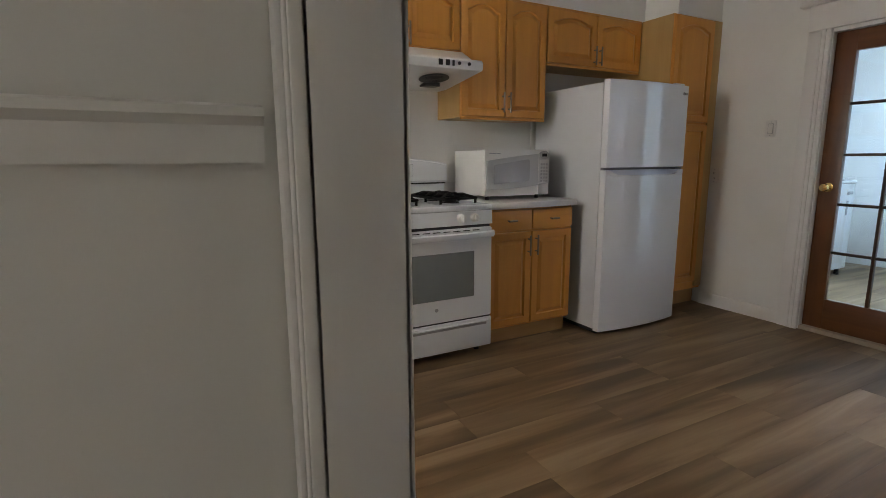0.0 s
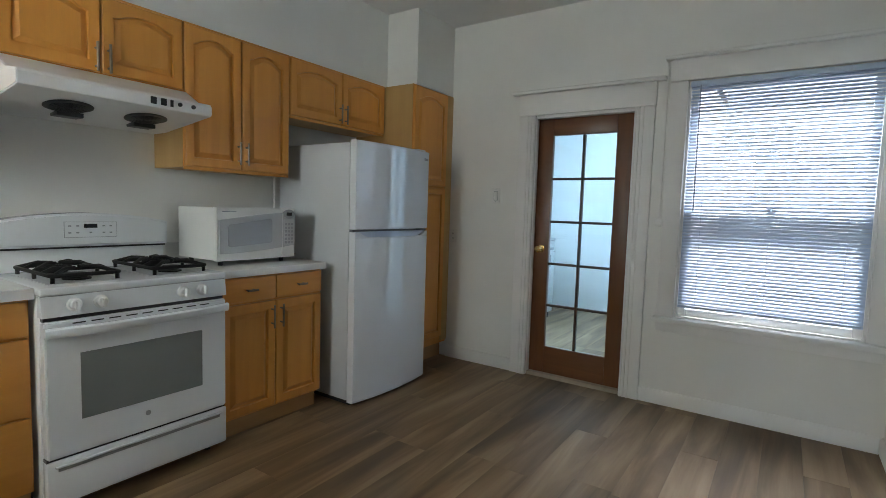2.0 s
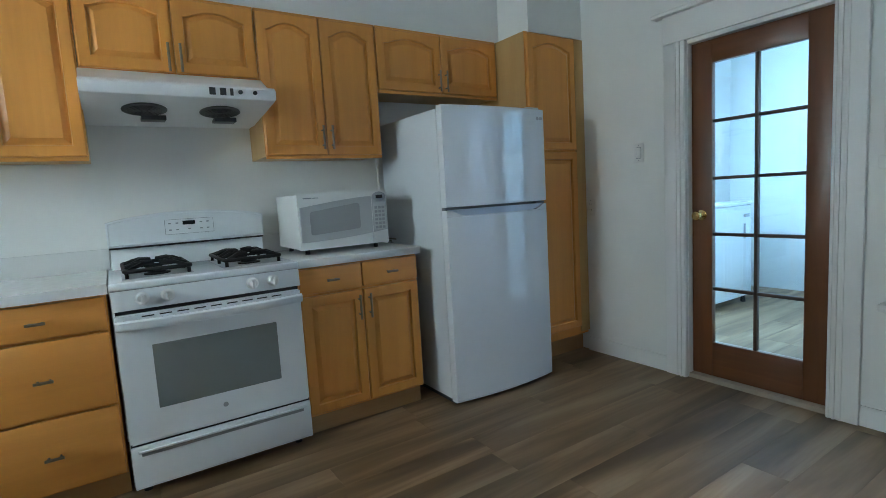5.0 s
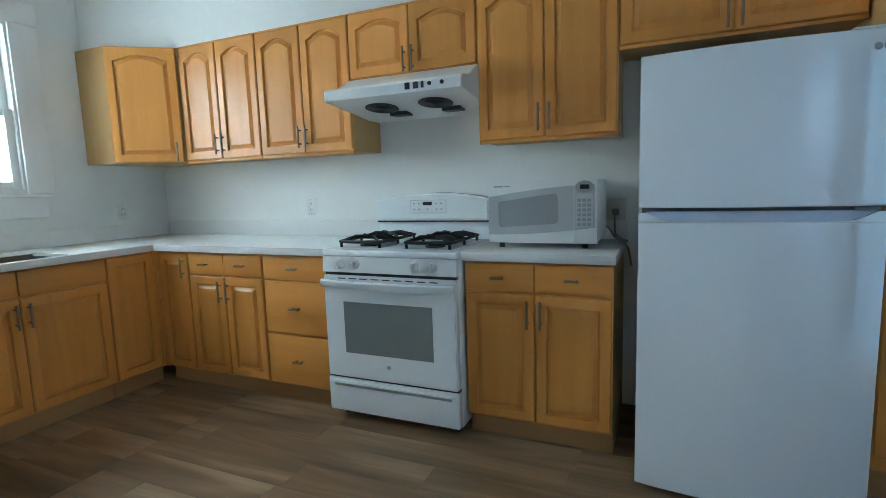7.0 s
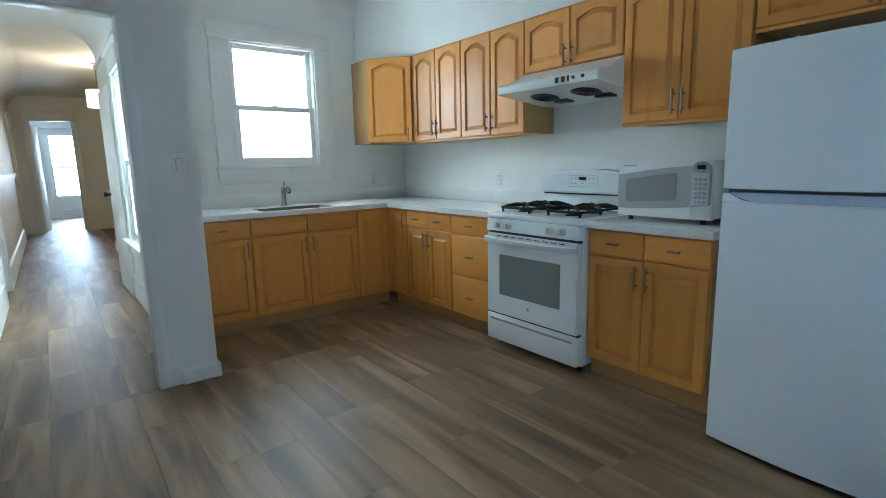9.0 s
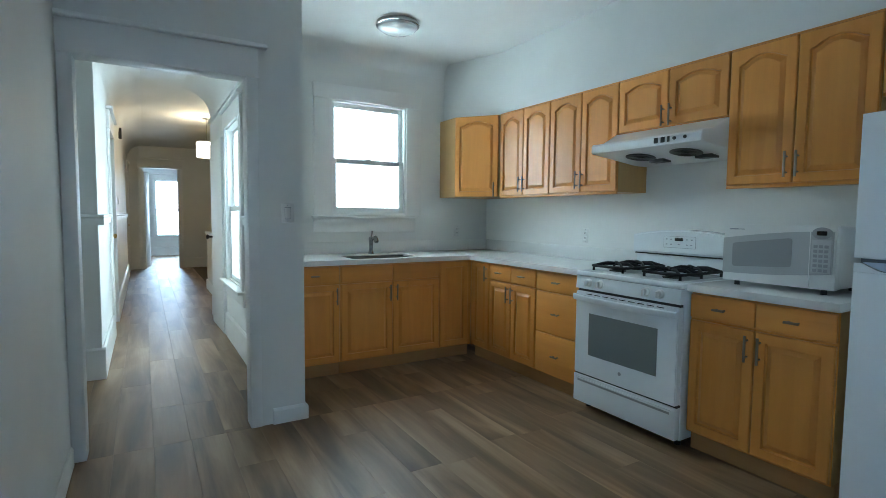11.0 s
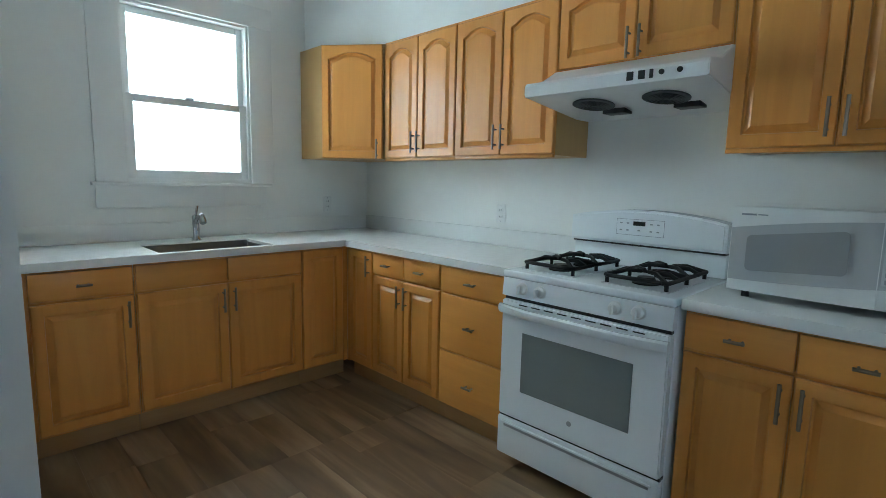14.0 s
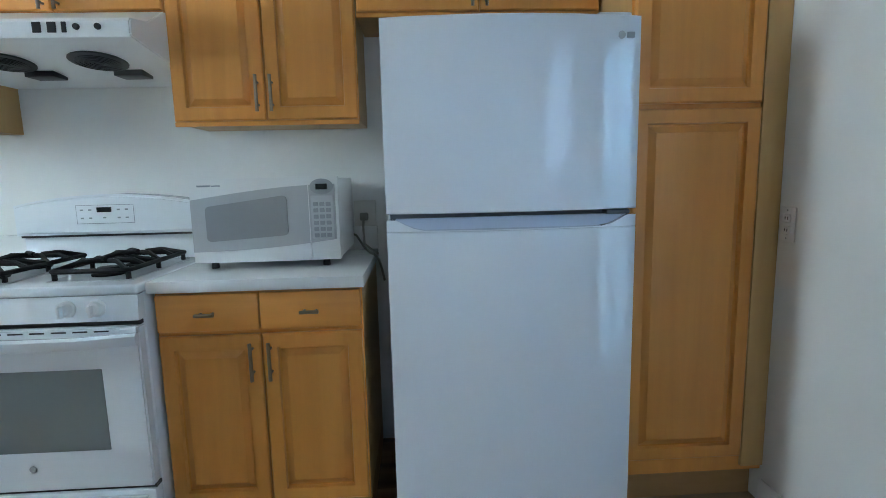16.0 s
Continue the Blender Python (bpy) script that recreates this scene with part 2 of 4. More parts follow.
def wall_y(name, y0, y1, x0, x1, holes=(), z1=ZC, mat=WALL):
    bm = bmesh.new()
    x = x0
    for h0, h1, g0, g1 in sorted(holes):
        box(bm, x, h0, y0, y1, 0, z1)
        if g0 > 0.01:
            box(bm, h0, h1, y0, y1, 0, g0)
        if g1 < z1:
            box(bm, h0, h1, y0, y1, g1, z1)
        x = h1
    box(bm, x, x1, y0, y1, 0, z1)
    return structure(name, bm, mat)


# kitchen shell
wall_y("wall_north", YN, YN + T, XW - T, XE + T)
wall_x("wall_west", XW - T, XW, YA, YN, [(1.79, 2.53, 1.275, 2.285)])
wall_x("wall_east", XE, XE + T, YS, YN, [(0.115, 1.095, 0.60, 2.125), (1.395, 2.15, 0.0, 1.985)])
wall_y("wall_south", YS - T, YS, XP0, XE + T)
wall_x("wall_hall_opening", XP0, XP1, YS, YA, [(0.050, 0.881, 0.0, 2.056)])
wall_y("wall_hall_north", YH1, YA, -2.75, XP0, [(-1.35, -0.50, 0.60, 2.11)])
structure("ceiling", block(XW - T, XE + T, YS - T, YN + T, ZC, ZC + 0.1), CEIL)

# coves where the ceiling runs into the west walls
for name, xc, y0, y1 in (("cove_west", XW, YA, 2.95), ("cove_partition", XP1, YS, YA)):
    r = 0.14
    xc, zc = xc + 0.002, ZC - 0.002
    arc = [(xc + r - r * math.cos(a), zc - r + r * math.sin(a)) for a in [k * math.pi / 16 for k in range(9)]]
    structure(name, prism(bmesh.new(), [(xc, zc), *arc[::-1]], "y", y0, y1), CEIL)

# soffit over the wall cabinets
soffit = bmesh.new()
prism(soffit, [(XW, 2.95), (0.37, 3.19), (4.145, 3.19), (4.145, 2.895), (XE, 2.895), (XE, YN), (XW, YN)], "z", 2.197, ZC)
structure("soffit", soffit, WALL)

# hall shell
wall_y("wall_hall_south", YH0 - T, YH0, -9.4, -0.41, [(-2.75, -1.95, 0.0, 2.1), (-8.6, -7.8, 0.0, 2.1)])
wall_x("wall_recess_west", -0.41 - T, -0.41, -1.3, YH0 - T)
wall_x("wall_recess_east", XP0, XP0 + T, -1.3, YS - T)
wall_y("wall_recess_south", -1.3 - T, -1.3, -0.41 - T, XP0 + T)
wall_x("wall_hall_end", -9.12, -9.0, YH0, 2.1, [(0.35, 1.03, 0.0, 2.27)])
wall_y("wall_stair", 2.0, 2.0 + T, -9.0, -2.75, mat=CREAM)
wall_x("wall_stair_east", -2.75 - T, -2.75, 1.30, 2.0, mat=CREAM)
wall_y("wall_room_behind_door", -1.5, -1.4, -9.4, -0.41 - T)
wall_x("wall_far_room", -13.1, -13.0, -1.2, 3.0, [(0.62, 1.30, 0.55, 2.25)])
wall_y("wall_far_room_south", -1.3, -1.2, -13.1, -9.12)
wall_y("wall_far_room_north", 3.0, 3.1, -13.1, -9.0)
hceil = block(-13.1, XW - T, -1.5, 3.1, ZC, ZC + 0.1)
box(hceil, XW - T, XP0, -1.5, YS - T, ZC, ZC + 0.1)
structure("hall_ceiling", hceil, CEIL)
cove = bmesh.new()
for side, yc in ((1, YH0), (-1, YH1)):
    r = 0.30
    yc, zc = yc + side * 0.002, ZC - 0.002
    arc = [(yc + side * (r - r * math.cos(a)), zc - r + r * math.sin(a)) for a in [k * math.pi / 20 for k in range(11)]]
    pts = [(yc, zc), *arc[::-1]]
    prism(cove, pts, "x", -9.0 if side > 0 else -2.75, -0.41 if side > 0 else XP0)
structure("hall_cove", cove, CEIL)

# porch beyond the glazed door
wall_x("wall_porch_east", 7.6, 7.7, 1.2, 3.5)
wall_y("wall_porch_north", 3.4, 3.5, XE + T, 7.7)
wall_y("wall_porch_south", 1.18, 1.28, XE + T, 7.7)
structure("porch_ceiling", block(XE + T, 7.7, 1.18, 3.5, 2.5, 2.6), CEIL)

# trim
def baseboard(name, bm):
    return structure(name, bm, TRIM)


def board_y(bm, x, y0, y1, side, h=0.095, d=0.016):
    prism(bm, [(x, 0.0), (x + side * d, 0.0), (x + side * d, h - 0.014), (x + side * d * 0.4, h), (x, h)], "y", y0, y1)


def board_x(bm, y, x0, x1, side, h=0.095, d=0.016):
    prism(bm, [(y, 0.0), (y + side * d, 0.0), (y + side * d, h - 0.014), (y + side * d * 0.4, h), (y, h)], "x", x0, x1)


bb = bmesh.new()
board_y(bb, XE, YS + 0.02, 1.283, -1)
board_y(bb, XE, 2.262, 2.885, -1)
board_x(bb, YS, XP1 + 0.03, XE, 1)
board_y(bb, XP1, 0.99, YA, 1, 0.095, 0.018)
board_x(bb, YA, 0.42, XP1 + 0.018, 1)
baseboard("baseboard", bb)
hb = bmesh.new()
for x0, x1 in ((-1.86, -0.41), (-7.7, -2.84), (-9.0, -8.7)):
    board_x(hb, YH0, x0, x1, 1, 0.24, 0.022)
board_y(hb, -0.41, -1.3, YH0 + 0.022, 1, 0.24, 0.022)
board_x(hb, YH1, -2.75, XP0 - 0.02, -1, 0.24, 0.022)
board_y(hb, -9.0, 1.13, 2.0, 1, 0.24, 0.022)
board_y(hb, -13.0, -1.2, 3.0, 1, 0.24, 0.022)
baseboard("baseboard_hall", hb)


def rail_profile(y, side):
    return [(y, 1.172), (y + side * 0.016, 1.172), (y + side * 0.018, 1.222), (y + side * 0.030, 1.234), (y + side * 0.028, 1.246), (y, 1.252)]


cr = bmesh.new()
for x0, x1 in ((-1.86, -0.41), (-7.7, -2.84)):
    prism(cr, rail_profile(YH0, 1), "x", x0, x1)
prism(cr, rail_profile(-0.41, 1), "y", -1.3, YH0 + 0.04)
prism(cr, rail_profile(YH1, -1), "x", -0.38, XP0 - 0.02)
prism(cr, rail_profile(YH1, -1), "x", -1.9, -1.47)
structure("chair_rail", cr, TRIM)
fr = bmesh.new()
prism(fr, [(YH1, 2.36), (YH1 - 0.03, 2.36), (YH1 - 0.03, 2.40), (YH1, 2.42)], "x", -2.75, XP0 - 0.02)
structure("picture_rail", fr, TRIM)


def casing(name, m, w, z0, h, width=0.11, d=0.02, cap=0.03, head=0.16, lip=0.04, step=True):
    """Casing round an opening of width w from z0 to h, seen from local -y: two legs, a head board, a cap and inner beads."""
    frame_ob = new(name)
    frame_ob.matrix_world = m
    tagged(frame_ob, "white painted wooden casing round the opening", "casing", kind="structure")
    for side in (0, 1):
        x0 = -width if side == 0 else w
        part("casing_leg", block(x0, x0 + width, -d, 0, z0, h, 0.003), TRIM, frame_ob)
        if step:
            for k, (o, e) in enumerate(((0.004, 0.004), (0.026, 0.009), (0.052, 0.006))):
                xa = -o - 0.012 if side == 0 else w + o
                part("bead", block(xa, xa + 0.012, -d - e, -d + 0.001, z0, h, 0.003), TRIM, frame_ob)
    part("casing_head", block(-width - 0.004, w + width + 0.004, -d - 0.003, 0, h, h + head, 0.003), TRIM, frame_ob)
    if cap:
        part("casing_cap", block(-width - lip, w + width + lip, -d - 0.035, 0, h + head, h + head + cap, 0.008), TRIM, frame_ob)
    return frame_ob


casing("door_casing", pose(XE, 2.13, 0, 0, 0, -90), 0.715, 0.0, 1.985, 0.13, 0.028, 0.025, 0.155, 0.062)
casing("opening_casing", pose(XP1, 0.066, 0, 0, 0, 90), 0.799, 0.0, 2.04, 0.062, 0.012, 0.025, 0.165, 0.05, False)
casing("opening_casing_hall", pose(XP0, 0.865, 0, 0, 0, -90), 0.799, 0.0, 2.04, 0.10, 0.022, 0.02, 0.16, 0.03)
jamb = bmesh.new()
box(jamb, XP0 - 0.01, XP1 + 0.01, 0.865, 0.880, 0, 2.04, 0.003)
box(jamb, XP0 - 0.01, XP1 + 0.01, 0.051, 0.066, 0, 2.04, 0.003)
box(jamb, XP0 - 0.01, XP1 + 0.01, 0.066, 0.865, 2.04, 2.055, 0.003)
structure("opening_jamb", jamb, TRIM)
for x0 in (-2.75, -8.6):
    casing("hall_door_casing", pose(x0 + 0.8, YH0, 0, 0, 0, 180), 0.8, 0.0, 2.1, 0.10, 0.025, 0.03, 0.18, 0.05, False)
    hall_door = thing("hall_door", pose(x0, YH0 - 0.06, 0), "white painted panelled door in the hall wall", "door", "hall doors")
    tagged(hall_door, kind="structure")
    part("leaf", block(0.004, 0.796, -0.02, 0.02, 0.01, 2.09, 0.003), TRIM, hall_door)
    part("door_knob", lathe(bmesh.new(), [(0.012, 0), (0.012, 0.03), (0.027, 0.045), (0.027, 0.06), (0.0, 0.07)], pose(0.07, 0.02, 1.0, -90), 14), BRASS, hall_door)
casing("end_door_casing", pose(-9.0, 0.35, 0, 0, 0, 90), 0.68, 0.0, 2.27, 0.10, 0.025, 0.03, 0.2, 0.04, False)


# ---- floor ----
base = structure("floor", block(-13.1, 7.7, -1.5, 3.6, -0.2, -0.006), SUBFLOOR, "brown wood-look vinyl plank floor")
PW, PL = 0.182, 1.22
meshes = {}


def plank(x0, x1, y0, y1):
    key = (round(x1 - x0, 3), round(y1 - y0, 3))
    if key not in meshes:
        bm = block(0, x1 - x0 - 0.0005, 0, y1 - y0 - 0.0005, -0.008, 0.0, 0.0006, 1)
        mesh = bpy.data.meshes.new("plank")
        bm.to_mesh(mesh)
        bm.free()
        mesh.materials.append(FLOORING)
        meshes[key] = mesh
    ob = new("plank", meshes[key])
    ob.location = (x0, y0, 0)
    ob.parent = base


def lay(x0, x1, y0, y1, row0):
    y, row = y0, row0
    while y < y1 - 0.01:
        yb = min(y + PW, y1)
        x = x0 - (row * 0.437 + 0.23 * ((row * 7) % 3)) % PL
        while x < x1:
            a, b = max(x, x0), min(x + PL, x1)
            if b - a > 0.02:
                plank(a, b, y, yb)
            x += PL
        y, row = yb, row + 1


lay(XP1, XE + T, 0.0, YN, 0)
lay(XW, XP1, YA, YN, 7)
lay(-9.0, XP1, -0.55, 1.08, 3)
lay(-13.0, -9.0, -0.3, 1.6, 2)
lay(-9.0, -2.75, 1.08, 1.30, 9)
lay(XE + T, 7.6, 1.28, 3.4, 5)

# ---- cabinets ----
def panel_door(x0, x1, z0, z1, y=0.0, thick=0.02, stile=0.047, arch=0.0):
    """A raised-panel door whose face is at y and looks to -y; arch is the rise of the panel's top."""
    bm = bmesh.new()
    n = 10
    ix0, ix1, iz0, iz1 = x0 + stile, x1 - stile, z0 + stile, z1 - stile - arch
    inner = [(ix0, iz0), (ix1, iz0)]
    outer = [(x0, z0), (x1, z0)]
    for k in range(n + 1):
        u = k / n
        x = ix1 + (ix0 - ix1) * u
        rise = 0.0
        if arch:
            s = min(1.0, max(0.0, (0.5 - abs(u - 0.5) - 0.06) / 0.44))
            rise = arch * math.sin(s * math.pi / 2) ** 0.8
        inner.append((x, iz1 + rise))
        outer.append((x1 + (x0 - x1) * u, z1))
    cx, cz = (ix0 + ix1) / 2, (iz0 + z1 - stile) / 2

    def inset(d):
        fx = 1 - 2 * d / (ix1 - ix0)
        fz = 1 - 2 * d / (z1 - stile - iz0)
        return [(cx + (x - cx) * fx, cz + (z - cz) * fz) for x, z in inner]

    def shrink(d):
        mx, mz = (x0 + x1) / 2, (z0 + z1) / 2
        return [(mx + (x - mx) * (1 - 2 * d / (x1 - x0)), mz + (z - mz) * (1 - 2 * d / (z1 - z0))) for x, z in outer]

    slope = min(0.022, (ix1 - ix0) * 0.2)
    rings = [(outer, y + thick), (outer, y + 0.005), (shrink(0.005), y), (inner, y), (inset(0.003), y + 0.014),
             (inset(0.009), y + 0.014), (inset(0.009 + slope), y + 0.0005)]
    vs = [[bm.verts.new((x, d, z)) for x, z in ring] for ring, d in rings]
    m = len(inner)
    for a, b in zip(vs, vs[1:]):
        for k in range(m):
            bm.faces.new((a[k], a[(k + 1) % m], b[(k + 1) % m], b[k]))
    bm.faces.new(vs[-1])
    bm.faces.new(vs[0][::-1])
    bmesh.ops.recalc_face_normals(bm, faces=bm.faces)
    return bm


def slab(x0, x1, z0, z1, y=0.0, thick=0.02):
    return block(x0, x1, y, y + thick, z0, z1, 0.004, 2)


def bar_pull(x, z, length, upright=True, y=0.0):
    """A bar on two posts."""
    bm = bmesh.new()
    h, off = length / 2, 0.028
    d = (0, 0, 1) if upright else (1, 0, 0)
    p = Vector((x, y - off, z))
    v = Vector(d)
    tube(bm, [p - v * h, p - v * h * 0.99, p + v * h * 0.99, p + v * h], 0.006, 10)
    for s in (-0.62, 0.62):
        q = p + v * h * s
        tube(bm, [q, q + Vector((0, off, 0))], 0.0045, 8)
    return bm


def add_door(cab, x0, x1, z0, z1, pull_x=None, pull_z=None, arch=0.0, pull=0.13):
    g = 0.0034
    d = part("door", panel_door(x0 + g, x1 - g, z0 + g, z1 - g, arch=arch), MAPLE, cab)
    smooth_mesh(d.data, 9)
    if pull_x is not None:
        part("handle", bar_pull(pull_x, pull_z, pull), NICKEL, d, "brushed nickel bar handle")
    return d


def add_drawer(cab, x0, x1, z0, z1, pull=True):
    g = 0.0034
    d = part("drawer_front", slab(x0 + g, x1 - g, z0 + g, z1 - g), MAPLE_X, cab)
    if pull:
        part("handle", bar_pull((x0 + x1) / 2, (z0 + z1) / 2 - 0.002, 0.062, False), NICKEL, d, "short brushed nickel bar handle")
    return d


def wall_cabinet(m, w, z0, z1, depth=0.32, pull_z=None, split=True, label="honey maple wall cabinet with two arched raised-panel doors"):
    cab = thing("wall_cabinet", m, label, "cabinet", "wall cabinets")
    part("body", block(0, w, 0.021, depth, z0, z1, 0.001, 1), MAPLE_SIDE, cab)
    part("face_frame", block(0.0, w, 0.0202, 0.021, z0, z1), MAPLE, cab)
    part("bottom_rail", block(0.001, w - 0.001, 0.008, 0.021, z0 - 0.012, z0 + 0.004, 0.002), MAPLE_X, cab)
    part("top_rail", block(0.001, w - 0.001, 0.006, 0.021, z1 - 0.008, z1 + 0.002, 0.002), MAPLE_X, cab)
    pz = pull_z if pull_z else z0 + 0.10
    arch = 0.042 if (z1 - z0) > 0.5 else 0.036
    add_door(cab, 0, w / 2, z0 + 0.004, z1 - 0.006, w / 2 - 0.026, pz, arch)
    add_door(cab, w / 2, w, z0 + 0.004, z1 - 0.006, w / 2 + 0.026, pz, arch)
    return cab


UF = 3.17
ZB, ZT = 1.445, 2.195
for x0, x1 in ((0.403, 1.065), (1.067, 1.745)):
    wall_cabinet(pose(x0, UF, 0), x1 - x0, ZB, ZT)
wall_cabinet(pose(2.513, UF, 0), 0.678, ZB, ZT)
wall_cabinet(pose(1.748, UF, 0), 0.762, 1.835, ZT, pull_z=1.905, label="short honey maple wall cabinet above the range hood")
wall_cabinet(pose(3.195, UF, 0), 0.905, 1.825, ZT, pull_z=1.905, label="short honey maple wall cabinet above the fridge")

# corner wall cabinet with a slanted front
corner = thing("corner_wall_cabinet", pose(0, 0, 0), "honey maple corner wall cabinet with one slanted door", "cabinet", "wall cabinets")
part("body", prism(bmesh.new(), [(XW, 2.912), (0.050, 2.912), (0.400, 3.185), (0.400, YN), (XW, YN)], "z", ZB, ZT), MAPLE_SIDE, corner)
fl = math.hypot(0.343, 0.253)
fa = math.degrees(math.atan2(0.253, 0.343))
cd = part("door", panel_door(0.004, fl + 0.002, ZB + 0.004, ZT - 0.006, arch=0.042), MAPLE, corner)
smooth_mesh(cd.data, 9)
cd.matrix_local = pose(0.062, 2.895, 0, 0, 0, fa)
part("handle", bar_pull(fl - 0.03, 1.51, 0.13), NICKEL, cd, "brushed nickel bar handle")

# pantry
pantry = thing("pantry_cabinet", pose(4.108, 2.88, 0), "tall honey maple pantry cabinet beside the fridge", "cabinet")
part("body", block(0, 0.53, 0.021, 0.60, 0.13, 2.195, 0.001, 1), MAPLE_SIDE, pantry)
part("face_frame", block(0, 0.53, 0.0202, 0.021, 0.13, 2.195), MAPLE, pantry)
part("toe_kick", block(0, 0.53, 0.075, 0.60, 0.0, 0.13), TOE, pantry)
part("filler", block(0.447, 0.53, 0.006, 0.021, 0.15, 2.192, 0.002), MAPLE_SIDE, pantry)
add_door(pantry, 0.004, 0.445, 0.19, 1.435)
add_door(pantry, 0.004, 0.445, 1.445, 2.188, arch=0.042)


def base_cabinet(m, w, columns, depth=0.60, side=False, label="honey maple base cabinet", floor_gap=0.105, top=0.874):
    """columns: (x0, x1, kind, pull side): kind d = drawer over door, f = full door, s = three drawers, b = blank drawer over door."""
    cab = thing("base_cabinet", m, label, "cabinet", "base cabinets")
    part("body", block(0, w, 0.021, depth, floor_gap, top, 0.001, 1), MAPLE_SIDE, cab)
    part("face_frame", block(0.0, w, 0.0202, 0.021, floor_gap, 0.874), MAPLE, cab)
    if top < 0.87:
        part("front_rail", block(0, w, 0.021, 0.027, top, 0.874), MAPLE_SIDE, cab)
    part("toe_kick", block(0, w, 0.060, depth, 0.0, floor_gap), TOE, cab)
    if columns[0][0] > 0.01:
        part("filler", block(0.0, columns[0][0] - 0.001, 0.004, 0.021, floor_gap, 0.872, 0.002), MAPLE, cab)
    if w - columns[-1][1] > 0.01:
        part("filler", block(columns[-1][1] + 0.001, w - 0.003, 0.004, 0.021, floor_gap, 0.872, 0.002), MAPLE, cab)
    for x0, x1, kind, side_ in columns:
        px = x0 + 0.03 if side_ == "l" else x1 - 0.03
        if kind == "f":
            add_door(cab, x0, x1, floor_gap + 0.008, 0.868, px if side_ else None, 0.775)
        elif kind == "s":
            add_drawer(cab, x0, x1, 0.728, 0.868)
            add_drawer(cab, x0, x1, 0.418, 0.722)
            add_drawer(cab, x0, x1, floor_gap + 0.008, 0.412)
        else:
            add_drawer(cab, x0, x1, 0.735, 0.868, kind == "d")
            add_door(cab, x0, x1, floor_gap + 0.008, 0.727, px if side_ else None, 0.635)
    return cab


BF = 2.87
base_cabinet(pose(2.527, BF, 0), 0.678, [(0.002, 0.339, "d", "r"), (0.339, 0.676, "d", "l")], label="honey maple base cabinet with two drawers over two doors")
base_cabinet(pose(1.283, BF, 0), 0.462, [(0.002, 0.458, "s", "")], label="honey maple base cabinet with three drawers")
base_cabinet(pose(0.683, BF, 0), 0.598, [(0.002, 0.296, "d", "r"), (0.296, 0.594, "d", "l")], label="honey maple base cabinet with two drawers over two doors")
base_cabinet(pose(0.402, BF, 0), 0.279, [(0.026, 0.276, "f", "r")], label="narrow honey maple corner base cabinet with one door")
WF = 0.40
base_cabinet(pose(WF, 2.552, 0, 0, 0, 90), 0.330, [(0.002, 0.296, "f", "")], label="honey maple corner base cabinet with a plain full door")
base_cabinet(pose(WF, 1.656, 0, 0, 0, 90), 0.893, [(0.002, 0.447, "b", "r"), (0.447, 0.891, "b", "l")], label="honey maple sink base cabinet with two blank panels over two doors", top=0.68)
base_cabinet(pose(WF, 1.187, 0, 0, 0, 90), 0.466, [(0.06, 0.464, "d", "r")], label="honey maple base cabinet with one drawer over one door")

# worktops
top = bmesh.new()
SX0, SX1, SY0, SY1 = 0.02, 0.372, 1.775, 2.385
for q in ((XW, 0.42, YA, SY0), (XW, SX0 - 0.05, SY0, SY1), (SX1, 0.42, SY0, SY1), (XW, 0.42, SY1, 2.845)):
    box(top, *q, 0.898, 0.916)
box(top, SX0 - 0.05, SX0, SY0, SY1, 0.910, 0.916)
box(top, 0.40, 0.42, YA, 2.845, 0.876, 0.898)
box(top, XW, SX0 - 0.05, YA, 2.845, 0.876, 0.898)
box(top, XW, 1.752, 2.845, YN, 0.876, 0.916)
bmesh.ops.remove_doubles(top, verts=top.verts, dist=0.0005)
worktop = solid("worktop", top, QUARTZ, "white quartz worktop running round the corner", "worktop")
part("upstand", block(XW + 0.014, 1.77, YN - 0.014, YN, 0.916, 1.02, 0.002), QUARTZ, worktop)
part("upstand", block(XW, XW + 0.006, YA, YN, 0.916, 1.02, 0.002), WALL, worktop)
right_top = solid("worktop", block(2.522, 3.217, 2.845, YN, 0.876, 0.916, 0.003), QUARTZ, "short white quartz worktop under the microwave", "worktop")
part("upstand", block(2.522, 3.217, YN - 0.014, YN, 0.916, 1.02, 0.002), QUARTZ, right_top)

# sink and tap
sink = bmesh.new()
b0, b1, c0, c1, zb = SX0 - 0.012, SX1 + 0.004, SY0 - 0.004, SY1 + 0.004, 0.70
box(sink, b0, b1, c0, c1, zb - 0.003, zb)
for q in ((b0 - 0.003, b0, c0, c1), (b1, b1 + 0.003, c0, c1), (b0, b1, c0 - 0.003, c0), (b0, b1, c1, c1 + 0.003)):
    box(sink, *q, zb - 0.003, 0.909 if q[1] < 0.1 else 0.897)
sink_ob = solid("sink", sink, STEEL, "undermount stainless steel sink in the worktop", "sink")
part("drain", lathe(bmesh.new(), [(0.045, 0), (0.045, 0.003), (0.036, 0.004), (0.03, 0.001), (0, 0.001)], pose(0.195, 2.08, zb), 20), CHROME, sink_ob)
tap = thing("kitchen_tap", pose(-0.075, 2.105, 0.916), "chrome single-lever kitchen tap behind the sink", "tap")
part("base", lathe(bmesh.new(), [(0.029, 0), (0.029, 0.005), (0.023, 0.013), (0.019, 0.04), (0.0185, 0.08), (0.021, 0.12), (0.022, 0.140), (0.017, 0.152), (0.0, 0.155)], pose(0, 0, 0), 20), CHROME, tap)
spout = bmesh.new()
tube(spout, [(0, 0, 0.095), (0.025, 0.0, 0.128), (0.060, 0.0, 0.148), (0.095, 0.0, 0.150)], 0.0135, 12)
sp = part("spout", spout, CHROME, tap)
